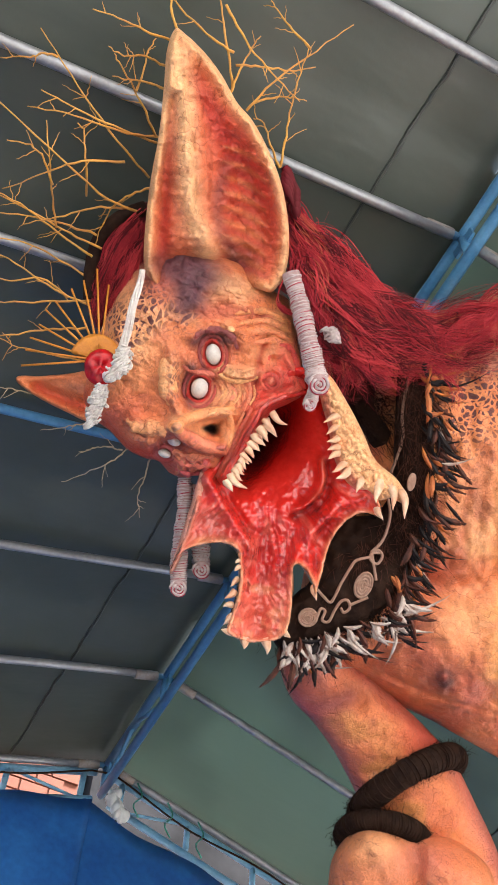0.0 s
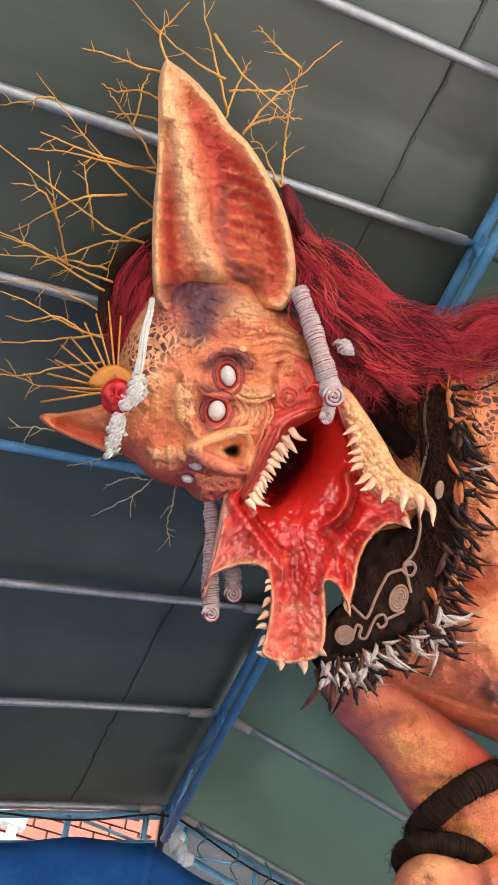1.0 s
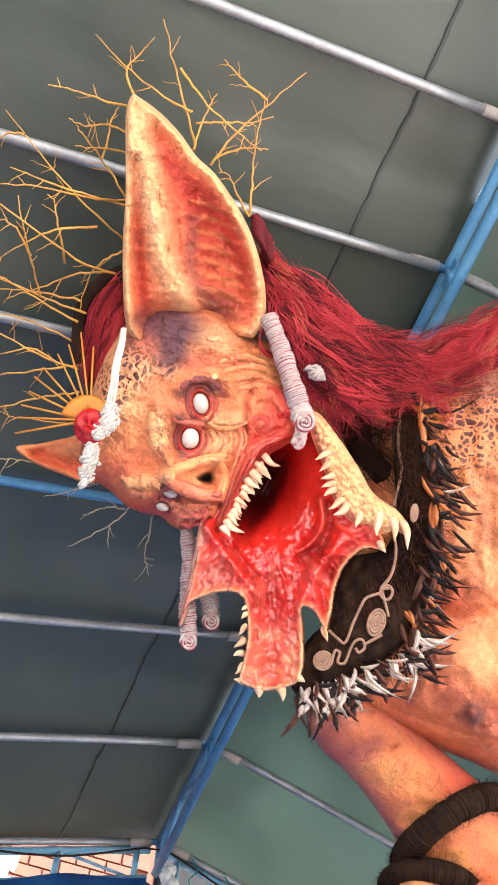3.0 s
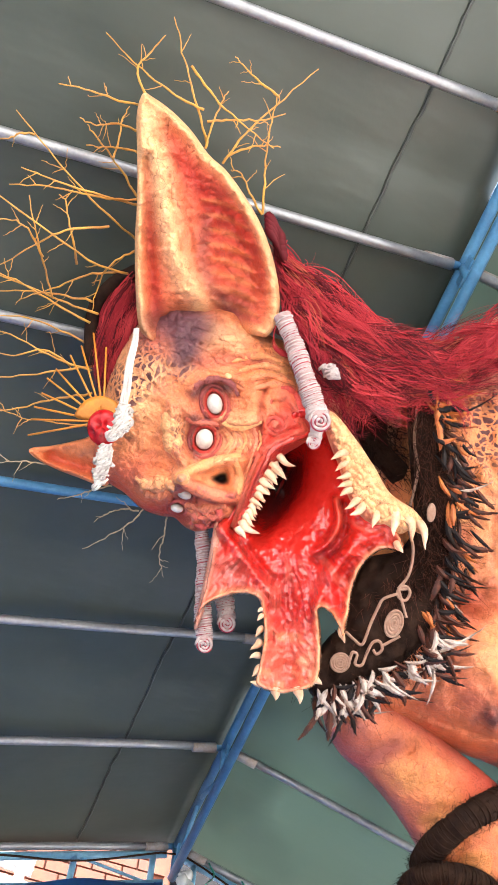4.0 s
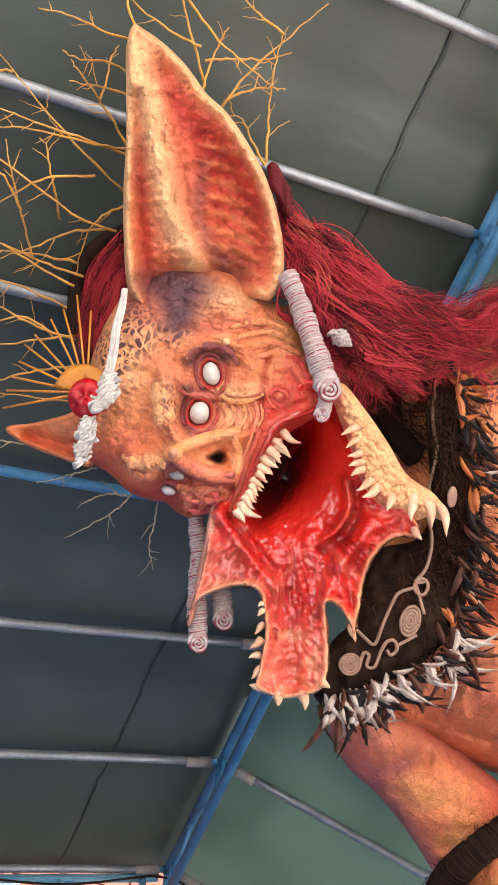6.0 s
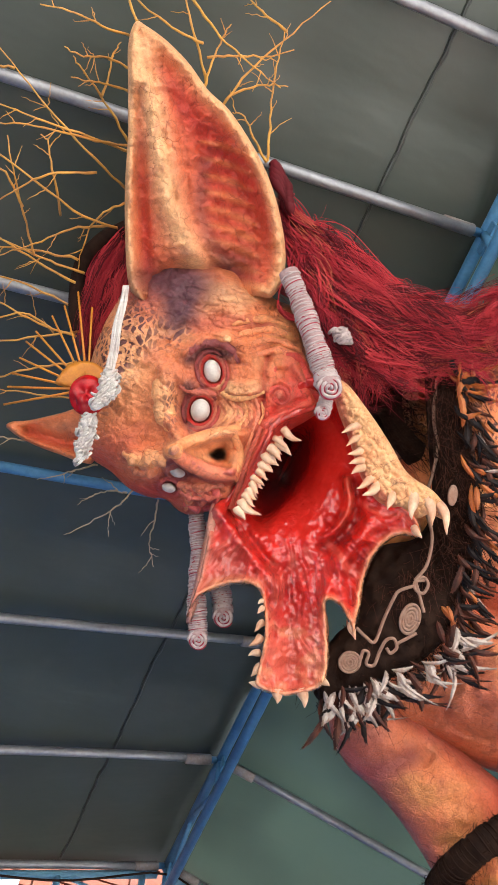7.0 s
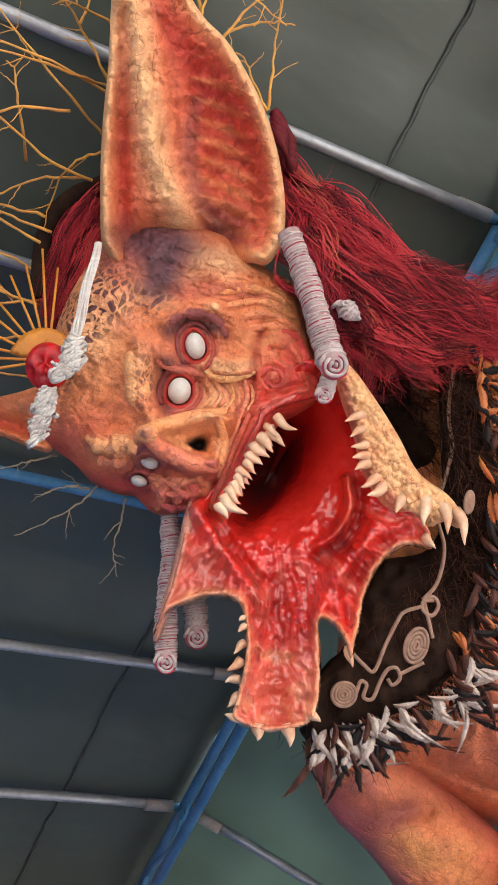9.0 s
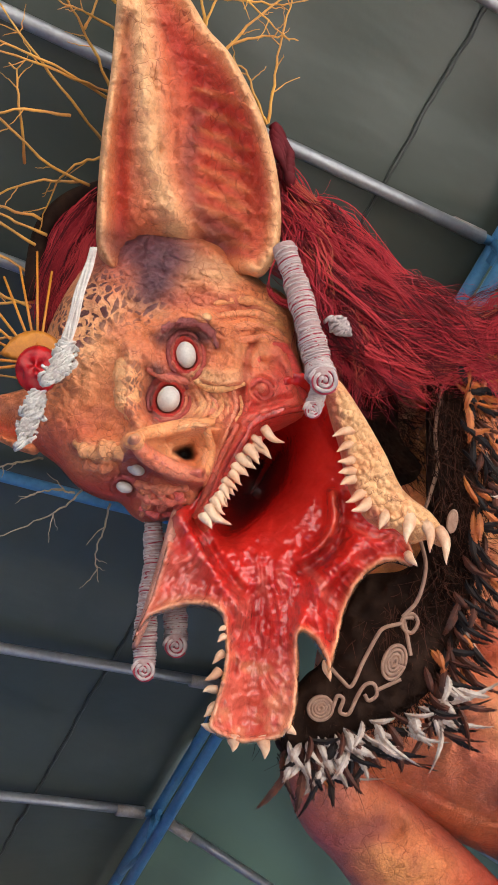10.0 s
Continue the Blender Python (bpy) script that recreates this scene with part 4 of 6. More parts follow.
def arm_paint(x, y, e):
    p = Paint(x, PEACH)
    p.over(0.4 * step(fbm(x, y, 70, 9), 0, 0.8), OCHRE)
    p.over(0.75 * blob(x, y, 615, 1255, 60, 50), ROSE)
    # arm's shading put into the colour: darker fold, outline and side by the chest
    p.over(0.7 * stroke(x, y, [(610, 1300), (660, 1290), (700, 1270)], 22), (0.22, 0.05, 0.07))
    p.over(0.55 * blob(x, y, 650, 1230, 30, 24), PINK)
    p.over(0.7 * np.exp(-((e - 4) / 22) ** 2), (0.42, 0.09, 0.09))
    p.over(0.6 * blob(x, y, 840, 1350, 60, 40), RED)
    p.over(0.35 * step(fbm(x, y, 30, 91), 0.1, 0.8), ROSE)
    return p.c


ARM = [(580, 1180), (576, 1230), (600, 1280), (640, 1318), (680, 1366), (715, 1420), (745, 1470), (800, 1530), (860, 1620), (930, 1700), (1060, 1700), (1010, 1560), (950, 1450), (900, 1370), (850, 1320), (790, 1270), (700, 1200), (640, 1160)]
FIST = [(690, 1600), (700, 1552), (730, 1512), (762, 1498), (800, 1505), (835, 1520), (880, 1516), (930, 1530), (990, 1580), (1010, 1680), (900, 1760), (760, 1740), (700, 1680)]


def fist_relief(x, y, e):
    return 0.05 * blob(x, y, 770, 1560, 60, 50) - 0.04 * stroke(x, y, [(838, 1522), (850, 1580), (840, 1640)], 14) + 0.03 * blob(x, y, 900, 1570, 50, 40) + 0.01 * fbm(x, y, 30, 33)


def fist_paint(x, y, e):
    p = Paint(x, PEACH)
    # lighter upper fist: light from above painted in as cream
    p.over(0.5 * blob(x, y, 770, 1540, 50, 40), CREAM)
    p.over(0.6 * blob(x, y, 880, 1560, 60, 40), ROSE)
    p.over(0.5 * blob(x, y, 845, 1560, 40, 40), PINK)
    return p.c


def neck_paint(x, y, e):
    return Paint(x, (0.55, 0.25, 0.14)).c


def still(x, y, e):
    return 0.01 * fbm(x, y, 30, 2)


def small_ear_relief(x, y, e):
    return -0.05 * stroke(x, y, [(105, 748), (150, 765), (190, 775)], 12) + 0.02 * np.exp(-((e - 4) / 5) ** 2) + 0.006 * fbm(x, y, 14, 3)


def small_ear_paint(x, y, e):
    p = Paint(x, PEACH)
    p.over(0.7 * stroke(x, y, [(110, 752), (150, 768), (195, 780)], 11), RED)
    p.over(0.5 * blob(x, y, 180, 745, 26, 10), PLUM)
    return p.c


SMALLEAR = [(70, 741), (78, 733), (110, 731), (160, 722), (200, 714), (215, 745), (212, 800), (190, 802), (160, 790), (125, 776), (90, 758)]

body = []  # verts, faces, colours, material


def add_shell(which, *args, **kw):
    body.append((*shell(*args, **kw), which))


add_shell(0, EAR, 2.8, ear_relief, ear_paint, base=lambda x, y: 0.10 - 0.22 * step(y, 200, 560) - 0.10 * step(y, 455, 530) * step(x, 285, 330) * step(x, 485, 430), bulge=0.03, back=0.035, width=16)
add_shell(0, SMALLEAR, 4.0, small_ear_relief, small_ear_paint, base=lambda x, y: -0.38 + 0.1 * step(x, 80, 200), bulge=0.03, back=0.03, width=14)
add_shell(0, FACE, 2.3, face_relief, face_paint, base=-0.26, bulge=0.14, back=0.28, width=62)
FACE_FRONT = FRONTS[-1]
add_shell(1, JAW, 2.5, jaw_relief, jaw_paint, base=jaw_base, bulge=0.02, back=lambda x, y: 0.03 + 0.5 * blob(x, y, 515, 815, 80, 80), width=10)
add_shell(0, JAWRIDGE, 2.4, ridge_relief, ridge_paint, base=-0.10, bulge=0.05, back=0.05, width=20)
add_shell(0, FARRIDGE, 4.0, still, lambda x, y, e: Paint(x, (0.66, 0.3, 0.22)).c, base=-0.15, bulge=0.03, back=0.02, width=8)
add_shell(0, TORSO, 5.0, torso_relief, torso_paint, base=-0.62, bulge=0.30, back=0.22, width=170)
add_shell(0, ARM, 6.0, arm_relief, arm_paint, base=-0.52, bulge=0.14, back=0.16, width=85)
add_shell(0, FIST, 6.0, fist_relief, fist_paint, base=-0.36, bulge=0.16, back=0.14, width=80)
add_shell(0, [(560, 560), (700, 600), (800, 680), (800, 900), (700, 930), (600, 800), (540, 680)], 7.0, still, neck_paint, base=-0.55, bulge=0.14, back=0.15, width=70)


def tooth(root, tip, width, d0, d1, bend=0.0):
    """A bent cone from root to tip on the drawing."""
    r, t = np.array(root, float), np.array(tip, float)
    side = np.array([-(t - r)[1], (t - r)[0]])
    s = np.linspace(0, 1, 7)
    line = r + s[:, None] * (t - r) + (s * (1 - s))[:, None] * bend * side
    line += 0.06 * np.hypot(*(t - r)) * np.sin(s * 5 + root[0])[:, None] * side / (np.hypot(*side) + 1e-6)
    pts = sk(line[:, 0], line[:, 1], d0 + s * (d1 - d0))
    v, f = tube(pts, width * U * 0.5 * np.array([1.05, 1.1, 1.0, 0.82, 0.6, 0.34, 0.08]), 8)
    c = np.tile([0.7, 0.45, 0.28, 1.0], (len(v), 1))
    body.append((v, f, c, 2))


# upper row, from the mouth's corner to the snout
UPPER = [((514, 762), (543, 781), 13), ((505, 782), (528, 802), 14), ((493, 789), (513, 811), 15), ((484, 801), (506, 821), 13), ((478, 814), (497, 831), 12), ((474, 826), (489, 842), 12), ((466, 835), (484, 852), 11), ((462, 846), (476, 863), 11), ((457, 856), (472, 874), 12), ((450, 864), (470, 884), 12), ((445, 874), (466, 896), 14), ((441, 884), (453, 905), 14), ((452, 880), (478, 899), 12), ((500, 775), (521, 790), 10)]
for (a, b, w) in UPPER:
    tooth(a, b, w, 0.02 - 0.10 * step(np.array(a[0]), 440, 520), 0.03 - 0.08 * step(np.array(a[0]), 440, 520), 0.15)
for k in range(9):
    q = k / 8
    tooth((508 - 62 * q, 772 + 108 * q), (520 - 62 * q, 786 + 110 * q), 7 + 3 * (k % 2), 0.0 - 0.10 * (1 - q), -0.01 - 0.1 * (1 - q), 0.2)
# nearer jaw ridge
LOWER = [((634, 757), (606, 769), 12), ((634, 775), (613, 790), 11), ((638, 795), (616, 806), 11), ((640, 812), (617, 818), 12), ((640, 822), (620, 834), 13), ((654, 842), (628, 857), 13), ((662, 852), (638, 870), 15), ((682, 866), (677, 892), 14), ((714, 868), (714, 908), 17), ((738, 876), (747, 918), 15), ((757, 884), (770, 932), 15), ((716, 920), (727, 938), 12)]
for a, b, w in LOWER:
    tooth(a, b, w, -0.06, 0.0, -0.12)
# tongue-shaped front of the jaw
for a, b, w in [((478, 1040), (468, 1048), 9), ((478, 1062), (463, 1076), 11), ((474, 1084), (456, 1100), 13), ((470, 1108), (453, 1113), 12), ((472, 1130), (456, 1145), 12), ((474, 1158), (453, 1156), 14), ((498, 1168), (497, 1188), 17), ((536, 1166), (540, 1195), 18), ((566, 1150), (578, 1163), 13), ((616, 1066), (619, 1092), 13), ((476, 1028), (470, 1034), 7)]:
    tooth(a, b, w, -0.08, -0.06, 0.1)

def bead(pts, r, tint, lift=0.0, which=0, lumps=0.0, ends=0.35):
    """A rounded fold laid on the face along a line of the drawing; r in drawing units, lift: how far it stands out."""
    n = 10 * len(pts)
    line = curve(pts, n)
    fx, fy, front = FACE_FRONT
    d = np.array([front[(fx - a) ** 2 + (fy - b) ** 2 < (r + 5) ** 2].mean() if ((fx - a) ** 2 + (fy - b) ** 2 < (r + 5) ** 2).any() else front[np.argmin((fx - a) ** 2 + (fy - b) ** 2)] for a, b in line])
    d = np.convolve(np.pad(d, 4, "edge"), np.ones(9) / 9, "valid") + lift
    s = np.linspace(0, 1, n)
    rad = r * U * (ends + (1 - ends) * np.sin(np.pi * np.clip(s * 0.92 + 0.04, 0, 1)) ** 0.55) * (1 + lumps * np.sin(s * 4.3 * len(pts) + pts[0][0]) + 0.5 * lumps * np.sin(s * 9.7 * len(pts)))
    v, f = tube(sk(line[:, 0], line[:, 1], d), rad, 14)
    c = np.tile([*tint, 1.0], (len(v), 1))
    g = np.random.default_rng(int(pts[0][0] * 7 + pts[0][1]))
    c[:, :3] *= 1 + 0.10 * g.normal(0, 1, (len(v), 1))
    body.append((v, f, np.clip(c, 0, 1), which))


SALMON, BLOOD, TAN = (0.70, 0.20, 0.105), (0.50, 0.035, 0.025), (0.82, 0.34, 0.14)
# nose: two lobes that meet in a blunt tip, with a dark nostril between them
bead([(340, 797), (366, 813), (400, 827), (438, 833)], 13, SALMON, 0.010)
bead([(340, 793), (370, 779), (404, 768), (446, 758)], 10, TAN, 0.010)
bead([(336, 795), (345, 796), (354, 797)], 12, TAN, 0.012, ends=0.7)
bead([(436, 766), (444, 796), (440, 828)], 8, TAN, 0.004)
# lids and brows
for cx, cy, rx, ry, a in EYES[:2]:
    c, s = math.cos(radians(a)), math.sin(radians(a))
    for q, w, tint, arc in ((1.28, 4.5, BLOOD, (0.0, 6.28)), (1.72, 5.0, (0.26, 0.05, 0.05), (2.4, 5.6)), (1.75, 4.0, (0.42, 0.07, 0.055), (-0.4, 2.0))):
        th = np.linspace(*arc, 12)
        u, w2 = rx * q * np.cos(th), ry * q * np.sin(th)
        bead(np.stack([cx + u * c - w2 * s, cy + u * s + w2 * c], 1), w, tint, 0.004 if q < 1.5 else -0.005, ends=0.7 if q < 1.5 else 0.2)
bead([(362, 648), (374, 630), (402, 620), (434, 630), (446, 654)], 8, (0.26, 0.06, 0.06), -0.004, lumps=0.2, ends=0.1)
bead([(330, 664), (324, 700), (330, 738), (346, 766)], 17, (0.84, 0.42, 0.19), -0.016, lumps=0.12, ends=0.1)
bead([(352, 690), (372, 698), (396, 700), (412, 704)], 6, (0.5, 0.12, 0.08), 0.0, lumps=0.1)
bead([(262, 792), (288, 806), (314, 802), (332, 812)], 12, (0.80, 0.36, 0.16), 0.0, lumps=0.25)
bead([(268, 812), (292, 824), (316, 824)], 8, (0.62, 0.20, 0.10), 0.0, lumps=0.3)
# cheek plate and the fan of wrinkles under it
bead([(414, 698), (446, 708), (486, 700)], 8, (0.86, 0.46, 0.2), -0.006, ends=0.05)
for k, (dx, dy) in enumerate(((0, 4), (3, -2), (-2, 5), (2, 0), (-3, 3), (1, -4), (0, 2))):
    bead([(420 + 10 * k + dx, 713 + dy), (430 + 9 * k, 733), (416 + 10 * k - dx, 756 - 2 * dy)], 3.2 + 0.5 * (k % 3), (0.82, 0.40 - 0.05 * (k % 3), 0.18), -0.004, lumps=0.2, ends=0.1)
# folds over the cheek up to the ear
for k in range(4):
    bead([(436 + 10 * k, 592 + 17 * k), (486 + 8 * k, 584 + 17 * k), (538 + 3 * k, 600 + 17 * k)], 6.5, (0.80, 0.32 - 0.02 * k, 0.13), -0.006, lumps=0.15)
bead([(504, 660), (494, 696), (488, 742)], 6, (0.70, 0.10, 0.06), -0.006, lumps=0.15, ends=0.05)
bead([(496, 702), (504, 694), (518, 698), (522, 712), (510, 718), (499, 710)], 4, (0.6, 0.08, 0.06), 0.0, ends=0.8)
bead([(506, 704), (512, 706)], 7, (0.72, 0.18, 0.11), 0.004, ends=0.8)
bead([(520, 640), (544, 652), (556, 690), (572, 716)], 8, (0.60, 0.06, 0.045), 0.0, lumps=0.15)
# lips and gums
bead([(574, 722), (540, 730), (508, 744), (492, 762)], 8, (0.74, 0.07, 0.05), 0.004, 1)
bead([(496, 760), (478, 796), (460, 840), (440, 886)], 8, (0.70, 0.06, 0.04), 0.010, 1, 0.12)
bead([(480, 756), (462, 796), (446, 838), (428, 882)], 6, (0.62, 0.13, 0.08), 0.0, lumps=0.1)
bead([(466, 764), (452, 800), (438, 842)], 4.5, (0.72, 0.24, 0.12), 0.0)
# snout folds
for k in range(3):
    bead([(346 + 4 * k, 842 + 15 * k), (378, 850 + 15 * k), (418 - 2 * k, 846 + 15 * k)], 7, (0.66, 0.20 - 0.04 * k, 0.11), 0.0, lumps=0.3)
for k in range(3):
    bead([(352 + 24 * k, 846 + 3 * k), (364 + 22 * k, 862), (356 + 22 * k, 884)], 6, (0.74, 0.24 - 0.05 * k, 0.12), -0.002, lumps=0.3, ends=0.1)
# heavy lids over the two farther eyes
bead([(328, 816), (344, 808), (362, 816), (366, 828)], 6, (0.30, 0.06, 0.06), 0.006)
bead([(318, 842), (332, 834), (348, 842), (350, 852)], 5, (0.34, 0.06, 0.06), 0.004)

for cx, cy, rx, ry, a in EYES:
    c, s = math.cos(radians(a)), math.sin(radians(a))
    turn = np.array([[c, -s, 0], [s, c, 0], [0, 0, 1.0]]) @ FRONT[:3, :3].T
    deep = -0.090 if cy < 780 else -0.110 if cy < 840 else -0.142
    v, f = ball(sk(cx, cy, deep), (rx * U, ry * U, 0.03), turn, 10)
    body.append((v, f, np.ones((len(v), 4)), 3))
v, f = ball(sk(430, 618, 0.0), (0.012, 0.009, 0.012), None, 6)
body.append((v, f, np.tile([*CREAM, 1.0], (len(v), 1)), 0))

# the legs and hips carry it down to the ground
for x0, y0 in ((1360, 1250), (1560, 1100)):
    hip = sk(x0, y0, -0.8)
    foot = np.array([hip[0] + 0.1, hip[1] + 0.1, 0.02])
    v, f = tube(curve([hip, (hip + foot) / 2 + [0, -0.12, 0.1], foot], 14), np.linspace(0.30, 0.15, 14), 16)
    body.append((v, f, np.tile([*PEACH, 1.0], (len(v), 1)), 0))

verts, faces, index, cols, n = [], [], [], [], 0
for v, f, c, which in body:
    verts.append(v)
    faces += [tuple(i + n for i in g) for g in f]
    index += [which] * len(f)
    cols.append(c)
    n += len(v)
statue = link("monster_statue", np.concatenate(verts), faces, [SKIN, FLESH, TOOTH, EYE], index=index, paint=np.concatenate(cols))
allv = np.concatenate(verts)
cam_xyz = (allv - FRONT[:3, 3]) @ FRONT[:3, :3]
dx, dy = 441 - cam_xyz[:, 0] / cam_xyz[:, 2] * 1700, 784 + cam_xyz[:, 1] / cam_xyz[:, 2] * 1700
angle, reach = flow(dx, dy)
statue.data.attributes.new("flow", "FLOAT_VECTOR", "POINT").data.foreach_set("vector", np.stack([angle * 45, reach / 28, 0 * reach], 1).ravel())
tagged(statue, "huge painted monster statue with bat ears and gaping fanged jaws", "statue")


# ---- hair ----
def strands(guides, count, spread, r, steps=14, sag=0.0, curl=1.0):
    """Many thin wavy tapered strands in loose clumps that follow guides (x, y, d)."""
    parts = []
    s = np.linspace(0, 1, steps)
    clump = 0
    for n in range(count):
        if clump <= 0:
            clump = random.randint(5, 16)
            k = random.randrange(len(guides))
            mixr = random.random()
            line0 = curve(guides[k], steps) * (1 - mixr) + curve(guides[(k + 1) % len(guides)], steps) * mixr if len(guides[k]) == len(guides[(k + 1) % len(guides)]) else curve(guides[k], steps)
            amp, ph, fr = curl * random.uniform(3, 12), random.random() * 6, random.uniform(6, 20)
            wave = np.stack([np.sin(s * fr + ph), np.cos(s * fr * 0.8 + ph * 2), 0.0015 * np.sin(s * fr + ph * 3)], 1) * amp
            base0 = np.array([random.gauss(0, spread), random.gauss(0, spread), random.gauss(0, spread * 0.0013)])
            lo, hi = random.uniform(0, 0.45), random.uniform(0.55, 1.0)
        clump -= 1
        fr2, ph2 = random.uniform(8, 26), random.random() * 6
        own = np.stack([np.sin(s * fr2 + ph2), np.cos(s * fr2 + ph2), 0 * s], 1) * curl * random.uniform(0.8, 5)
        off = np.array([random.gauss(0, 3), random.gauss(0, 3), random.gauss(0, 0.006)])
        end = np.array([random.gauss(0, 6), random.gauss(sag, 6), 0])
        line = line0 + base0 + wave + own + off + end * s[:, None] ** 2
        a, b = max(0, lo + random.gauss(0, 0.05)), min(1, hi + random.gauss(0, 0.08))
        pick = np.linspace(a * (steps - 1), b * (steps - 1), steps)
        line = np.stack([np.interp(pick, np.arange(steps), line[:, c]) for c in range(3)], 1)
        parts.append(tube(sk(line[:, 0], line[:, 1], line[:, 2]), r * random.uniform(0.5, 1.4) * np.linspace(1, 0.25, steps), 3))
    return merged(parts)


wig = thing("wig", sk(700, 600, -0.3), "long matted red-dyed hair hanging from the statue's head", "wig")
HAIR2 = plain("bright_red_hair", (0.64, 0.06, 0.07), (0.5, 0.03, 0.045), 12.0, 0.55, bump=0.2, sheen=0.2)
HAIR3 = plain("dark_red_hair", (0.17, 0.014, 0.022), (0.09, 0.010, 0.014), 12.0, 0.6, bump=0.2, sheen=0.15)
MANE = [(512, 372), (545, 400), (600, 478), (690, 535), (785, 566), (880, 548), (960, 500), (1040, 470), (1080, 520), (960, 600), (870, 640), (800, 690), (740, 672), (690, 690), (650, 690), (615, 640), (585, 590), (556, 545), (528, 500)]
v, f, c = shell(MANE, 8, lambda x, y, e: 0.03 * fbm(x, y, 40, 3) + 0.02 * fbm(x, y, 14, 4), neck_paint, base=lambda x, y: -0.26 - 0.12 * step(x, 600, 850), bulge=0.08, back=0.12, width=50)
link("scalp_mass", v, f, HAIR3, wig)
GUIDES = [
    [(520, 385, -0.2), (560, 430, -0.15), (620, 500, -0.16), (700, 550, -0.2), (800, 590, -0.22), (960, 520, -0.3)],
    [(525, 430, -0.18), (580, 510, -0.12), (660, 570, -0.14), (760, 610, -0.2), (860, 590, -0.22), (1000, 530, -0.3)],
    [(530, 460, -0.15), (590, 560, -0.12), (650, 620, -0.13), (740, 650, -0.18), (830, 640, -0.2), (940, 570, -0.26)],
    [(540, 430, -0.16), (600, 520, -0.12), (680, 580, -0.14), (750, 610, -0.16), (800, 640, -0.18), (820, 700, -0.2)],
    [(590, 490, -0.16), (640, 530, -0.16), (700, 570, -0.16), (790, 610, -0.18), (860, 620, -0.2), (960, 590, -0.26)],
]
SHOULDER = [
    [(1000, 490, -0.3), (900, 560, -0.2), (830, 620, -0.18), (780, 690, -0.18)],
    [(1000, 510, -0.3), (930, 570, -0.2), (860, 620, -0.18), (820, 680, -0.18)],
    [(960, 520, -0.3), (860, 570, -0.2), (800, 610, -0.18), (750, 650, -0.18)],
]
HANG = [
    [(545, 480, -0.13), (585, 570, -0.1), (620, 640, -0.12), (645, 720, -0.16)],
    [(560, 500, -0.13), (620, 590, -0.12), (660, 650, -0.14), (690, 700, -0.2)],
    [(610, 560, -0.14), (660, 630, -0.14), (720, 680, -0.18), (760, 690, -0.22)],
    [(535, 440, -0.14), (570, 540, -0.1), (600, 620, -0.12), (612, 700, -0.16)],
]
for guides, mat, n, spread in ((GUIDES, HAIR, 800, 9), (GUIDES, HAIR2, 560, 9), (GUIDES, HAIR3, 800, 9), (SHOULDER, HAIR, 160, 10), (SHOULDER, HAIR2, 140, 10), (HANG, HAIR, 300, 10), (HANG, HAIR2, 110, 10), (HANG, HAIR3, 320, 10)):
    v, f = strands(guides, n, spread * 1.15, 0.0021, 30, 2, 2.0)
    tagged(link("hair_lock", v, f, mat, wig), kind="stuff")
HAIR4 = plain("rusty_hair", (0.62, 0.16, 0.09), (0.5, 0.09, 0.06), 12.0, 0.55, sheen=0.2)
for guides, n in ((GUIDES, 260), (HANG, 90), (SHOULDER, 60)):
    v, f = strands(guides, n, 10, 0.0013, 26, 2, 1.6)
    tagged(link("hair_lock", v, f, HAIR4, wig), kind="stuff")
v, f = strands(GUIDES, 420, 17, 0.0007, 30, 0, 3.2)
tagged(link("flyaway_hair", v, f, HAIR2, wig), kind="stuff")

crest = thing("wig", sk(230, 520, -0.3), "red-dyed hair with a dark rim behind the statue's ear", "wig")
v, f, c = shell([(285, 420), (240, 432), (205, 470), (190, 530), (190, 600), (206, 640), (240, 600), (285, 530)], 7, lambda x, y, e: 0.02 * fbm(x, y, 20, 6), neck_paint, base=-0.34, bulge=0.05, back=0.1, width=30)
link("scalp_mass", v, f, HAIR3, crest)
TUFT = [
    [(275, 440, -0.26), (240, 500, -0.24), (215, 570, -0.25), (205, 640, -0.28)],
    [(262, 440, -0.27), (222, 490, -0.26), (200, 550, -0.27), (196, 620, -0.3)],
    [(280, 470, -0.25), (255, 530, -0.23), (232, 590, -0.24), (222, 650, -0.26)],
]
for mat, n in ((HAIR, 300), (HAIR2, 220), (HAIR3, 160)):
    v, f = strands(TUFT, n, 8, 0.0014, 14, 0, 0.5)
    tagged(link("hair_lock", v, f, mat, crest), kind="stuff")
line = curve([(188, 590, -0.3), (186, 540, -0.29), (196, 485, -0.28), (228, 446, -0.28), (272, 424, -0.3)], 30)
v, f = tube(sk(line[:, 0], line[:, 1], line[:, 2]), 0.026, 10)
link("rim", v, f, FUR, crest, "dark brown rim")
line = [curve([(505, 330 + 8 * k, -0.12), (530, 370 + 10 * k, -0.12), (522 + 5 * k, 400 + 8 * k, -0.14), (560, 430 + 8 * k, -0.18)], 16) for k in range(4)]
for q in line:
    v, f = tube(sk(q[:, 0], q[:, 1], q[:, 2]), 0.013 * (1 + 0.3 * np.sin(np.linspace(0, 20, 16))), 8)
    link("braid", v, f, HAIR3, wig, "dark braided lock")

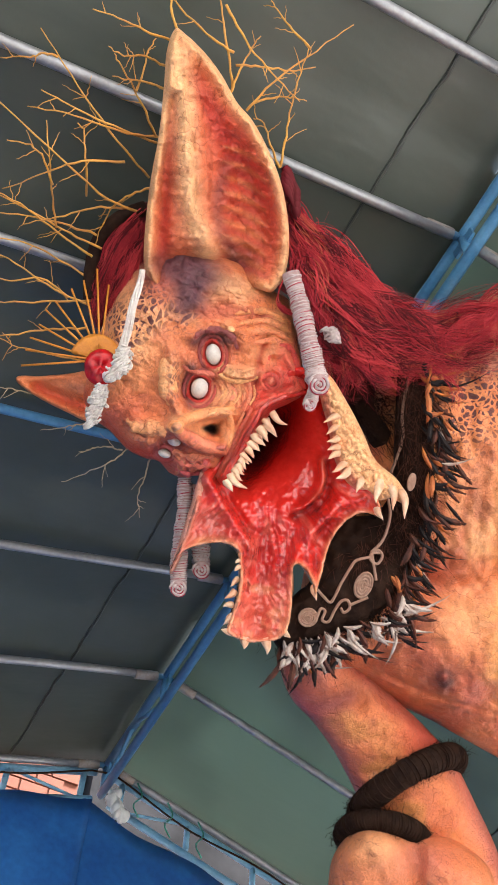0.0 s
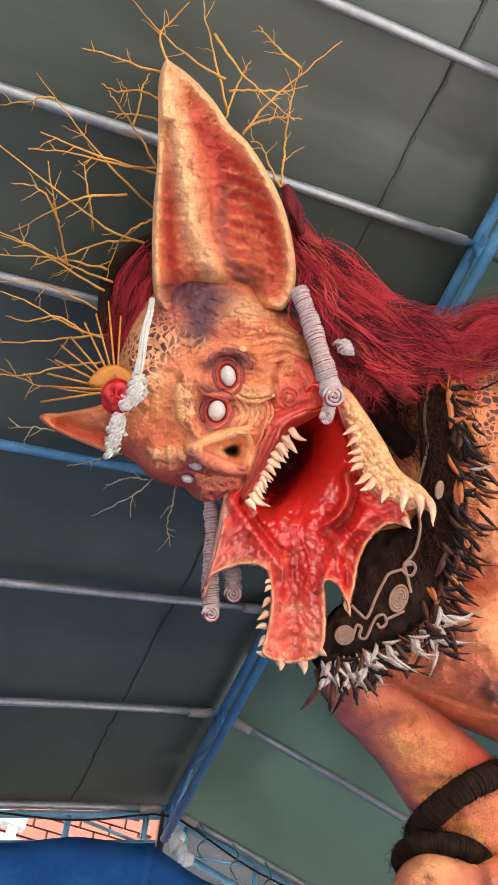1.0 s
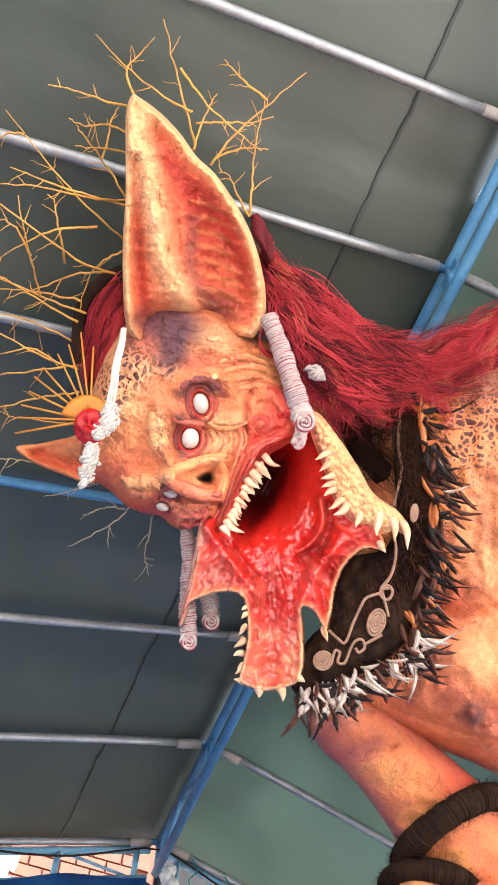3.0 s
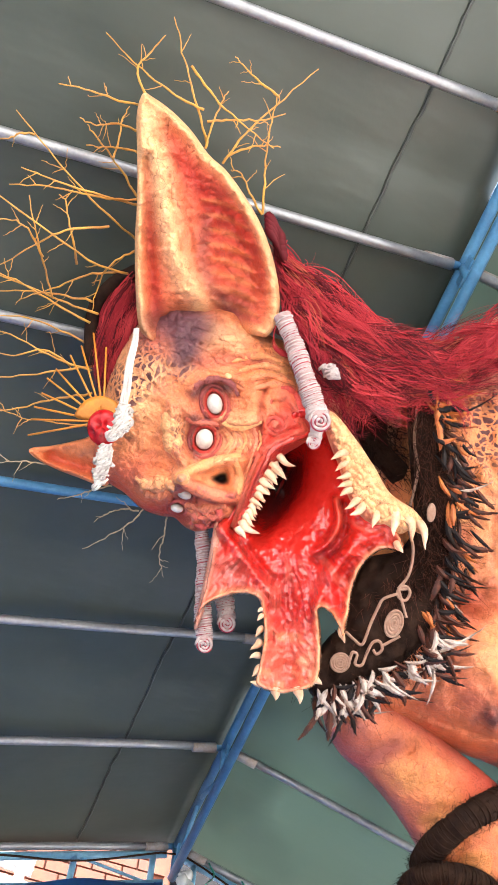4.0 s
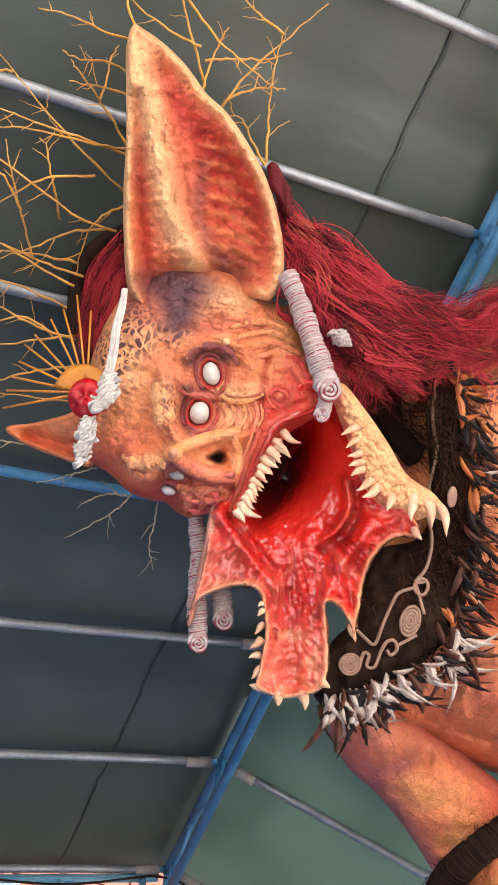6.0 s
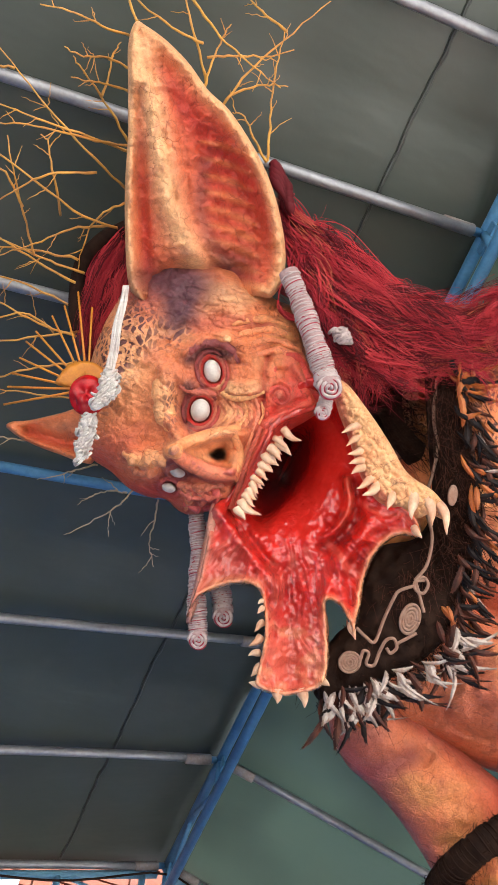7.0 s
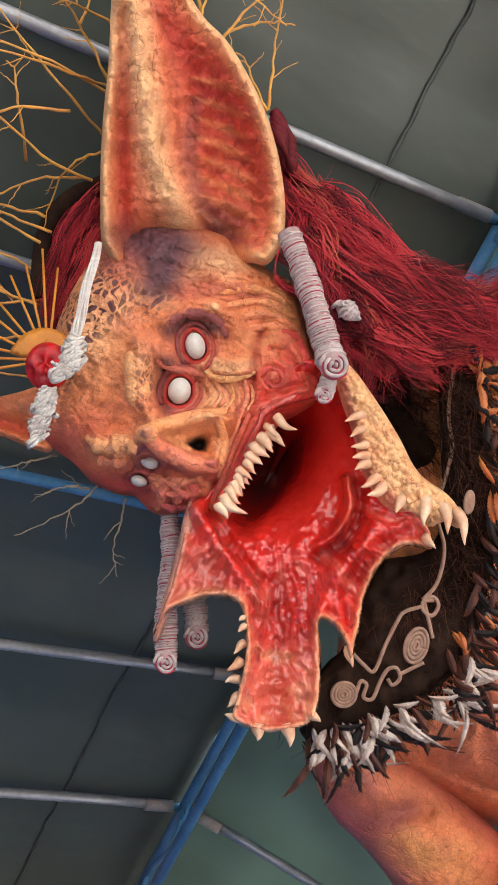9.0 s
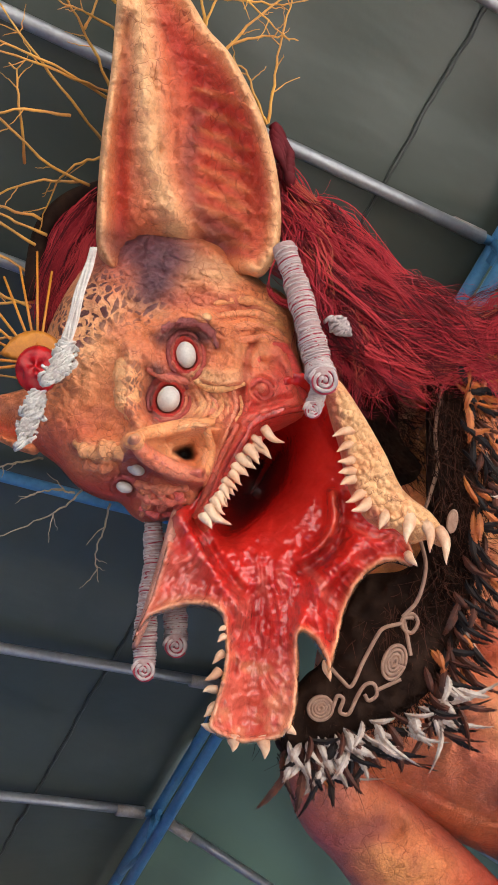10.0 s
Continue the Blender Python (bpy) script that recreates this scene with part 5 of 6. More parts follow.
# ---- twigs ----
BRANCHES = [
    [(403, 205, -0.05), (384, 120, 0.0), (368, 50, 0.0), (352, -30, 0.0)],
    [(300, 118, 0.05), (284, 64, 0.05), (312, 30, 0.05), (336, 4, 0.05)],
    [(400, 140, 0.0), (350, 112, 0.0), (290, 62, 0.02), (232, -4, 0.03)],
    [(300, 135, 0.02), (240, 115, 0.02), (200, 100, 0.02), (145, 86, 0.02)],
    [(498, 330, -0.1), (504, 262, -0.08), (514, 190, -0.05), (530, 122, -0.05)],
    [(534, 122, -0.05), (500, 92, -0.05), (478, 70, -0.05), (458, 46, -0.04)],
    [(430, 238, -0.05), (470, 188, -0.04), (530, 135, -0.04), (606, 73, -0.04)],
    [(380, 60, 0.0), (420, 118, -0.02), (470, 170, -0.03), (522, 214, -0.04)],
    [(405, 162, -0.03), (450, 160, -0.03), (500, 163, -0.04), (545, 152, -0.04)],
    [(440, 225, -0.05), (470, 212, -0.05), (505, 208, -0.05), (534, 212, -0.05)],
    [(497, 332, -0.1), (480, 300, -0.08), (462, 258, -0.08), (444, 250, -0.08)],
    [(400, 210, -0.04), (410, 180, -0.03), (430, 130, -0.03), (445, 108, -0.03)],
    [(272, 370, -0.2), (210, 310, -0.2), (135, 222, -0.2), (65, 130, -0.2)],
    [(97, 176, -0.2), (70, 172, -0.2), (50, 180, -0.2), (0, 186, -0.2)],
    [(255, 430, -0.2), (190, 405, -0.2), (110, 345, -0.2), (0, 258, -0.2), (-60, 225, -0.2)],
    [(290, 300, -0.18), (210, 292, -0.18), (130, 272, -0.18), (50, 264, -0.18)],
    [(285, 310, -0.18), (200, 285, -0.18), (120, 255, -0.18), (72, 234, -0.18)],
    [(278, 298, -0.16), (240, 230, -0.16), (205, 180, -0.16), (192, 160, -0.16)],
    [(285, 175, -0.1), (240, 160, -0.1), (210, 163, -0.1), (180, 148, -0.1)],
    [(285, 215, -0.1), (250, 205, -0.1), (220, 202, -0.1), (190, 198, -0.1)],
    [(236, 222, -0.14), (246, 190, -0.14), (254, 150, -0.14), (266, 130, -0.14)],
    [(200, 500, -0.25), (130, 472, -0.25), (60, 440, -0.25), (-40, 400, -0.25)],
    [(185, 515, -0.25), (110, 470, -0.25), (40, 428, -0.25), (-40, 395, -0.25)],
    [(190, 478, -0.25), (130, 462, -0.25), (70, 455, -0.25), (-20, 452, -0.25)],
    [(275, 388, -0.2), (235, 405, -0.2), (205, 440, -0.22), (188, 498, -0.26)],
    [(225, 345, -0.2), (150, 350, -0.2), (90, 375, -0.2), (20, 410, -0.2)],
    [(240, 425, -0.22), (180, 430, -0.22), (120, 452, -0.22), (60, 470, -0.22)],
    [(120, 470, -0.24), (108, 420, -0.24), (95, 350, -0.22), (85, 285, -0.2)],
    [(165, 410, -0.22), (158, 350, -0.22), (150, 300, -0.2), (138, 285, -0.2)],
    [(105, 395, -0.22), (85, 350, -0.22), (60, 330, -0.22), (20, 325, -0.22)],
    [(185, 600, -0.3), (110, 570, -0.3), (40, 530, -0.3), (-50, 500, -0.3)],
    [(190, 592, -0.3), (120, 600, -0.3), (40, 606, -0.3), (-50, 608, -0.3)],
    [(185, 640, -0.32), (110, 650, -0.32), (40, 665, -0.32), (-50, 660, -0.32)],
    [(190, 560, -0.3), (120, 520, -0.3), (60, 500, -0.3), (-20, 498, -0.3)],
    [(150, 590, -0.3), (100, 560, -0.3), (50, 570, -0.3), (10, 560, -0.3)],
    [(190, 700, -0.35), (120, 690, -0.35), (60, 680, -0.35), (-10, 650, -0.35)],
    [(120, 766, -0.4), (80, 760, -0.4), (45, 757, -0.4), (15, 758, -0.4)],
    [(215, 805, -0.38), (180, 812, -0.4), (150, 820, -0.4), (118, 826, -0.4)],
    [(275, 842, -0.36), (250, 868, -0.38), (210, 892, -0.4), (160, 914, -0.4)],
    [(262, 850, -0.36), (240, 846, -0.38), (215, 850, -0.4), (194, 860, -0.4)],
    [(312, 862, -0.36), (304, 900, -0.38), (296, 930, -0.4), (302, 968, -0.4)],
]
crown = thing("twig_crown", sk(190, 420, -0.3), "spray of ochre twigs stuck behind the statue's head", "twigs")
random.seed(4)
DRY = plain("grey_twig", (0.42, 0.32, 0.22), (0.5, 0.36, 0.2), 10.0, 0.7, bump=0.4)
for pts in BRANCHES:
    p = np.array(pts, float)
    p[:, 2] += 0.24 * step(p[:, 1], 470, 330) * step(p[:, 0], 300, 180) + 0.06 * step(p[:, 1], 60, -20)
    line = curve(p, 16)
    line[1:-1, :2] += np.random.normal(0, 1.0, (14, 2))
    r0 = 0.0042 if abs(p[0, 2]) < 0.33 else 0.0032
    pale = p[0, 2] < -0.35
    q = [tube(sk(line[:, 0], line[:, 1], line[:, 2]), r0 * np.linspace(1.05, 0.38, 16) * (1 + 0.12 * np.sin(np.arange(16) * 2.3)), 6)]
    for _ in range(random.randint(2, 4)):
        k = random.randint(3, 13)
        way = line[k] - line[k - 1]
        way = way[:2] / (np.hypot(*way[:2]) + 1e-6)
        a = random.choice((-1, 1)) * random.uniform(0.5, 1.2)
        way = np.array([way[0] * math.cos(a) - way[1] * math.sin(a), way[0] * math.sin(a) + way[1] * math.cos(a)])
        size = random.uniform(14, 46)
        s = np.linspace(0, 1, 7)
        bend = np.array([-way[1], way[0]]) * random.uniform(-0.25, 0.25)
        side = line[k, :2] + size * (s[:, None] * way + (s**2)[:, None] * bend) + np.random.normal(0, 0.8, (7, 2)) * (s[:, None] > 0)
        q.append(tube(sk(side[:, 0], side[:, 1], line[k, 2] + s * random.uniform(-0.04, 0.04)), 0.0019 * np.linspace(1, 0.4, 7), 5))
    v, f = merged(q)
    link("branch", v, f, DRY if pale else TWIG, crown)

# ---- forehead ornament ----
orn = thing("forehead_ornament", sk(208, 703, -0.05), "red skull bead with white yarn and fanned orange sticks", "ornament")
ORANGE = plain("orange_straw", (0.66, 0.25, 0.02), (0.55, 0.19, 0.02), 20.0, 0.5)
for x, y in [(72, 712), (78, 684), (84, 662), (98, 638), (108, 612), (124, 596), (150, 572), (170, 556), (192, 534), (214, 560)]:
    v, f = tube(sk([206, x], [692, y], [-0.07, -0.12]), [0.0042, 0.0032], 6)
    link("stick", v, f, ORANGE, orn)
fan = [(196, 690)] + [(200 + 44 * math.cos(a), 690 + 44 * math.sin(a)) for a in np.linspace(math.pi * 1.05, math.pi * 1.95, 9)] + [(238, 690)]
v, f, c = shell(fan, 6, lambda x, y, e: 0 * x, neck_paint, base=-0.08, bulge=0.004, back=0.004, width=5)
link("fan_disc", v, f, ORANGE, orn)
rng = np.random.default_rng(3)
v, f = ball((0, 0, 0), (1, 1, 1), None, 26)
hollow = [((-0.3, 0.25, 0.9), 0.30, 0.55), ((0.35, 0.2, 0.92), 0.28, 0.55), ((0.05, -0.2, 0.95), 0.16, 0.4), ((0.0, -0.6, 0.8), 0.25, 0.3), ((-0.75, -0.3, 0.6), 0.3, 0.25), ((0.7, -0.3, 0.6), 0.3, 0.25)]
for at, w, deep in hollow:
    q = np.linalg.norm(v - np.array(at) / np.linalg.norm(at), axis=1)
    v = v * (1 - deep * np.exp(-((q / w) ** 2)))[:, None]
v = v * np.array([30, 33, 26]) * U
v = v @ FRONT[:3, :3].T + sk(208, 703, -0.02)
link("skull_bead", v, f, RESIN, orn)


def fluff(path, r, lumps, seed):
    """Loose looped yarn along a path."""
    g = np.random.default_rng(seed)
    line = curve(path, 40)
    parts = []
    for k in range(lumps):
        i = g.integers(0, 40)
        at = line[i]
        a = np.linspace(0, 2 * np.pi * g.uniform(0.7, 1.3), 9)
        rr = r * g.uniform(0.4, 1.0)
        ax = g.uniform(0, 6.3)
        loop = at + np.stack([rr * np.cos(a + ax) + g.normal(0, r * 0.4), rr * 0.8 * np.sin(a) + g.normal(0, r * 0.4), 0.0016 * rr * np.sin(a * 2 + ax)], 1)
        parts.append(tube(sk(loop[:, 0], loop[:, 1], loop[:, 2]), 0.0042, 5))
    return merged(parts)


for k in range(7):
    line = curve([(266 + 1.2 * k, 528, -0.06), (252 + 1.8 * k, 590, -0.03), (240 + 2 * k, 650, -0.01), (232 + 2 * k, 706, 0.0)], 20)
    line[:, 0] += 1.2 * np.sin(np.linspace(0, 14, 20) + k)
    v, f = tube(sk(line[:, 0], line[:, 1], line[:, 2] + 0.004 * (k % 2)), 0.0034, 6)
    link("yarn_strand", v, f, YARN, orn, "white yarn strand")
v, f = fluff([(245, 672, 0.01), (240, 700, 0.02), (226, 715, 0.02)], 11, 90, 1)
link("yarn_knot", v, f, YARN, orn, "fluffy white yarn knot")
v, f = fluff([(212, 738, 0.0), (204, 765, -0.01), (196, 800, -0.02)], 10, 90, 2)
link("yarn_tail", v, f, YARN, orn, "fluffy white yarn tail")

# ---- wrapped rolls ----
WRAP = plain("pale_wrapped_yarn", (0.46, 0.33, 0.32), (0.34, 0.20, 0.20), 30.0, 0.9, bump=0.6)
GREYYARN = plain("greyed_yarn", (0.60, 0.52, 0.50), (0.46, 0.36, 0.36), 40.0, 0.9, bump=0.6)


def roll(path, r, label):
    """A hanging roll wound with pale yarn and a red thread."""
    n = 150
    line = curve(path, n)
    p = sk(line[:, 0], line[:, 1], line[:, 2])
    ob = thing("wrapped_roll", p[0], label, "roll", "wrapped rolls")
    s = np.linspace(0, 1, n)
    rad = r * U * (0.74 + 0.2 * s) * (1 + 0.05 * np.sin(s * 57) + 0.06 * np.sin(s * 21 + r))
    v, f = tube(p, rad, 14)
    link("core", v, f, WRAP, ob)
    way = np.gradient(p, axis=0)
    way /= np.linalg.norm(way, axis=1, keepdims=True)
    a = np.cross(way, [0.3, 0.2, 0.9])
    a /= np.linalg.norm(a, axis=1, keepdims=True)
    b = np.cross(way, a)
    for mat, turns, w, ph, wob, name in ((GREYYARN, 44, 0.0022, 0, 1.9, "yarn_winding"), (GREYYARN, 19, 0.0020, 2, 5.0, "loose_winding"), (GREYYARN, 13, 0.0016, 4, 8.0, "stray_winding"), (REDTHREAD, 24, 0.0016, 1, 4.4, "red_thread_winding")):
        m = int(turns * 14)
        u = np.linspace(0.03, 0.98, m)
        th = 2 * np.pi * turns * u + ph + wob * np.sin(u * 30 + r) + 0.8 * np.sin(u * 71)
        at = [np.stack([np.interp(u * (n - 1), np.arange(n), q[:, c]) for c in range(3)], 1) for q in (p, a, b)]
        rr = np.interp(u, s, rad)[:, None] * 1.03
        v, f = tube(at[0] + rr * (np.cos(th)[:, None] * at[1] + np.sin(th)[:, None] * at[2]), w, 5)
        link(name, v, f, mat, ob)
    e, d = p[-1], way[-1]
    for mat, ph, name in ((GREYYARN, 0.0, "spiral_end"), (REDTHREAD, 2.6, "red_spiral")):
        th = np.linspace(0, 5 * np.pi, 60)
        rr = (np.linspace(0.10, 0.92, 60) * r * U)[:, None]
        v, f = tube(e + 0.3 * r * U * d + rr * (np.cos(th + ph)[:, None] * FRONT[:3, 0] + np.sin(th + ph)[:, None] * FRONT[:3, 1]) + (0.95 * r * U + 0.004 * np.sin(th * 3))[:, None] * TOWARDS, 0.0048 if ph == 0 else 0.002, 6)
        link(name, v, f, mat, ob)
    v, f = tube([e - 0.2 * r * U * d - 0.5 * r * U * TOWARDS, e + 0.3 * r * U * d + 0.9 * r * U * TOWARDS], [0.8 * r * U, 0.95 * r * U], 18)
    link("end_plug", v, f, WRAP, ob)
    return ob


roll([(528, 512, -0.02), (548, 565, 0.0), (568, 630, 0.04), (582, 675, 0.05), (588, 698, 0.06)], 20, "pale yarn-wrapped roll with red thread beside the cheek")
roll([(586, 700, 0.02), (583, 722, 0.03), (578, 738, 0.04)], 12, "small pale yarn-wrapped roll hanging below a larger one")
roll([(372, 880, -0.26), (376, 950, -0.24), (372, 1020, -0.2), (374, 1080, -0.18)], 17, "pale yarn-wrapped roll hanging behind the jaw")
roll([(395, 900, -0.28), (402, 960, -0.27), (410, 1010, -0.25), (413, 1045, -0.24)], 18, "shorter pale yarn-wrapped roll hanging behind the jaw")
stub = thing("yarn_tuft", sk(612, 618, -0.05), "small tuft of white yarn in the red hair", "tuft")
v, f = fluff([(604, 606, -0.06), (612, 616, -0.05), (618, 624, -0.05)], 8, 60, 7)
link("loop_knot", v, f, GREYYARN, stub)

# ---- collar ----
collar = thing("feather_collar", sk(720, 950, -0.25), "dark brown fur collar edged with cock feathers and scrolled tan cord", "collar")


def fur_paint(x, y, e):
    return Paint(x, (0.03, 0.02, 0.015)).c


BAND = [(742, 655), (775, 640), (800, 660), (812, 760), (820, 880), (806, 980), (780, 1065), (720, 1125), (640, 1165), (580, 1188), (552, 1170), (560, 1120), (590, 1080), (610, 1060), (632, 990), (660, 945), (720, 930), (745, 880), (742, 780)]
v, f, c = shell(BAND, 6, lambda x, y, e: 0.012 * fbm(x, y, 22, 3) + 0.012 * (1 - np.abs(lattice(x / 7 + y / 7, y / 40, 4))) ** 2, fur_paint, base=lambda x, y: -0.30 + 0.06 * step(y, 900, 1100), bulge=0.06, back=0.03, width=30)
link("fur_band", v, f, FUR, collar)
v, f, c = shell([(628, 640), (668, 660), (700, 690), (706, 745), (740, 790), (712, 815), (690, 790), (668, 770), (650, 730), (625, 690)], 5, lambda x, y, e: 0.02 * fbm(x, y, 14, 3), fur_paint, base=-0.38, bulge=0.05, back=0.03, width=20)
link("neck_fur", v, f, FUR, collar)


def hairs(outline_pts, count, seed, length, d, lean):
    g = np.random.default_rng(seed)
    p = np.asarray(outline_pts, float)
    parts = []
    for _ in range(count):
        k = g.integers(0, len(p) - 1)
        at = p[k] + g.random() * (p[k + 1] - p[k]) + g.normal(0, 20, 2)
        w = np.array(lean) + g.normal(0, 0.5, 2)
        s = np.linspace(0, 1, 5)
        l = length * g.uniform(0.5, 1.2)
        line = at + l * (s[:, None] * w + (s**2)[:, None] * g.normal(0, 0.3, 2))
        parts.append(tube(sk(line[:, 0], line[:, 1], d + 0.02 * s + g.normal(0, 0.012)), 0.0015 * np.linspace(1, 0.2, 5), 3))
    return merged(parts)


v, f = hairs([(770, 660), (780, 780), (790, 900), (770, 1000), (720, 1090), (640, 1140), (580, 1165)], 2600, 5, 34, -0.215, (0.3, 0.7))
tagged(link("fur_hairs", v, f, FUR, collar), kind="stuff")
v, f = hairs([(640, 660), (690, 720), (720, 790)], 600, 6, 30, -0.31, (0.6, 0.5))
tagged(link("fur_hairs", v, f, FUR, collar), kind="stuff")
FURLIGHT = plain("reddish_fur", (0.10, 0.035, 0.022), (0.06, 0.022, 0.016), 20.0, 0.7, sheen=0.1)
v, f = hairs([(770, 660), (780, 780), (790, 900), (740, 1010), (680, 1040), (620, 1120)], 900, 8, 28, -0.205, (0.2, 0.7))
tagged(link("fur_hairs", v, f, FURLIGHT, collar), kind="stuff")


def feather(at, aim, length, width, curl, d, seed):
    """A single curved feather: ragged barbs on both sides of a tapered shaft."""
    g = np.random.default_rng(seed)
    aim = np.array(aim, float) / np.hypot(*aim)
    side = np.array([-aim[1], aim[0]])

    def along(s):
        return np.array(at) + length * (s * aim + curl * s**2 * side)

    n = 26
    s = np.linspace(0, 1, n)
    mid = np.array([along(q) for q in s])
    lift = d + 0.035 * np.sin(np.pi * s * 0.8)
    parts = [tube(sk(mid[:, 0], mid[:, 1], lift), 0.0016 * np.linspace(1, 0.2, n), 3)]
    v, f = [], []
    for k in range(n - 1):
        for sign in (-1, 1):
            w = width * math.sin(math.pi * min(1, 0.12 + 0.86 * s[k])) ** 0.7 * g.uniform(0.88, 1.06) * 0.62
            ahead = 0.11 + 0.07 * g.random()
            tip = along(s[k] + ahead) + sign * side * w
            a, b = mid[k], along(s[k] + 0.07)
            m = (a + tip) / 2 + sign * side * w * 0.28
            o = (b + tip) / 2 + sign * side * w * 0.10
            z = lift[k]
            i = len(v)
            v += list(sk([a[0], m[0], tip[0], o[0], b[0]], [a[1], m[1], tip[1], o[1], b[1]], [z, z - 0.002, z - 0.006, z - 0.001, z + 0.001]))
            f += [(i, i + 1, i + 3, i + 4), (i + 1, i + 2, i + 3)]
    parts.append((v, f))
    return merged(parts)


g = np.random.default_rng(12)
edge = curve([(796, 640), (824, 720), (834, 800), (834, 880), (822, 960), (802, 1030), (782, 1085)], 100)
for k in range(175):
    i = g.integers(0, 99)
    layer = k / 175
    x, y = edge[i] + g.normal(0, 9, 2) - [26 - 20 * layer, 8]
    t = i / 99
    aim = np.array([0.55 - 0.35 * t, 0.8]) + g.normal(0, 0.25, 2)
    r = g.random()
    mat = (ORANGEF if r < 0.45 else BLACKF) if t < 0.16 else BLACKF if r < 0.42 else BROWNF if r < 0.84 else ORANGEF if r < 0.96 else WHITEF
    v, f = feather((x, y), aim, g.uniform(26, 56), g.uniform(6, 11), g.normal(-0.35, 0.4), -0.225 + 0.035 * (1 - layer) + 0.01 * g.random(), k)
    link("feather", v, f, mat, collar)
edge = curve([(786, 1080), (750, 1115), (700, 1138), (650, 1156), (610, 1168), (575, 1178)], 100)
for k in range(120):
    i = g.integers(0, 99)
    layer = k / 120
    x, y = edge[i] + g.normal(0, 7, 2) + [0, 14 - 16 * layer]
    t = i / 99
    aim = np.array([0.7 - 0.75 * t, 0.8]) + g.normal(0, 0.28, 2)
    r = g.random()
    mat = (WHITEF if r < 0.2 else BROWNF if r < 0.55 else ORANGEF if r < 0.63 else BLACKF) if layer < 0.5 else (WHITEF if r < 0.62 else BROWNF if r < 0.84 else BLACKF)
    size = g.uniform(40, 68) if layer < 0.5 else g.uniform(24, 42)
    v, f = feather((x, y), aim, size, g.uniform(7, 12), g.normal(-0.2, 0.45), -0.2 + 0.05 * layer + 0.01 * g.random(), 500 + k)
    link("feather", v, f, mat, collar)
# carved ovals and scrolled cord
for x, y, rx, ry, a in ((706, 1060, 16, 26, 18), (610, 1125, 18, 17, -30), (778, 868, 6, 16, 8)):
    parts = []
    c, s = math.cos(radians(a)), math.sin(radians(a))
    for q in (1.0, 0.74, 0.48, 0.24):
        th = np.linspace(0, 2 * np.pi, 26)
        u, w = rx * q * np.cos(th) * 0.9, ry * q * np.sin(th) * 0.9
        parts.append(tube(sk(x + u * c - w * s, y + u * s + w * c, -0.162), 0.0048, 6))
    turn = np.array([[c, -s, 0], [s, c, 0], [0, 0, 1.0]]) @ FRONT[:3, :3].T
    parts.append(ball(sk(x, y, -0.168), (rx * U, ry * U, 0.006), turn, 8))
    v, f = merged(parts)
    link("cord_disc", v, f, CORD, collar, "coiled tan cord disc")
for pts in (
    [(762, 660), (752, 740), (757, 790), (748, 830), (735, 880), (744, 930), (735, 975), (715, 1000)],
    [(715, 1000), (728, 995), (736, 1006), (728, 1020), (716, 1014), (716, 1002), (730, 1000)],
    [(716, 1000), (722, 1024), (728, 1050)],
    [(715, 1008), (690, 1016), (680, 1030), (665, 1060), (650, 1094), (636, 1086), (622, 1072)],
    [(626, 1124), (632, 1108), (640, 1112), (636, 1128), (648, 1130), (658, 1108), (668, 1092), (680, 1090), (684, 1104), (674, 1112), (668, 1104)],
    [(684, 1098), (700, 1090), (716, 1082)],
):
    line = curve(pts, 8 * len(pts))
    v, f = tube(sk(line[:, 0], line[:, 1], -0.163 - 0.06 * step(line[:, 1], 940, 860)), 0.0052, 6)
    link("cord", v, f, CORD, collar, "tan scrolled cord")

# ---- armbands ----
def armband(cx, cy, half, lean, lift, r, deep, d, label):
    ob = thing("armband", sk(cx, cy, d), label, "armband", "armbands")
    c, s = math.cos(radians(lean)), math.sin(radians(lean))
    n = 400
    th = np.linspace(0, 2 * np.pi, n)
    x = cx + half * np.cos(th) * c + lift * np.sin(th) * s
    y = cy + half * np.cos(th) * s - lift * np.sin(th) * c
    p = sk(x, y, d + deep * np.sin(th))
    v, f = tube(p, r * U * (1 + 0.03 * np.sin(th * 31) + 0.04 * np.sin(th * 13 + 1)), 14)
    link("coil", v, f, FUR, ob)
    m = 1500
    u = np.linspace(0, 2 * np.pi, m)
    at = np.stack([np.interp(u, th, p[:, k]) for k in range(3)], 1)
    way = np.gradient(at, axis=0)
    way /= np.linalg.norm(way, axis=1, keepdims=True)
    a = np.cross(way, TOWARDS)
    a /= np.linalg.norm(a, axis=1, keepdims=True)
    b = np.cross(way, a)
    ph = u * 75 + 1.5 * np.sin(u * 17) + 0.8 * np.sin(u * 41)
    v, f = tube(at + 1.02 * r * U * (np.cos(ph)[:, None] * a + np.sin(ph)[:, None] * b), 0.0032, 5)
    link("winding", v, f, FUR, ob)
    g = np.random.default_rng(int(cx))
    parts = []
    for _ in range(900):
        i = g.integers(0, m)
        q = g.uniform(0, 6.28)
        o = math.cos(q) * a[i] + math.sin(q) * b[i]
        s0 = at[i] + r * U * o
        parts.append(tube([s0, s0 + 0.006 * o + 0.008 * g.normal(0, 1, 3), s0 + 0.010 * o + 0.014 * g.normal(0, 1, 3)], [0.0012, 0.0009, 0.0004], 3))
    v, f = merged(parts)
    tagged(link("fuzz", v, f, FUR, ob), kind="stuff")


armband(824, 1428, 100, -34, 26, 26, 0.20, -0.50, "thick dark brown fibre armband wound round the upper arm")
armband(786, 1530, 74, 8, 36, 21, 0.14, -0.42, "dark brown fibre band wound round the wrist")

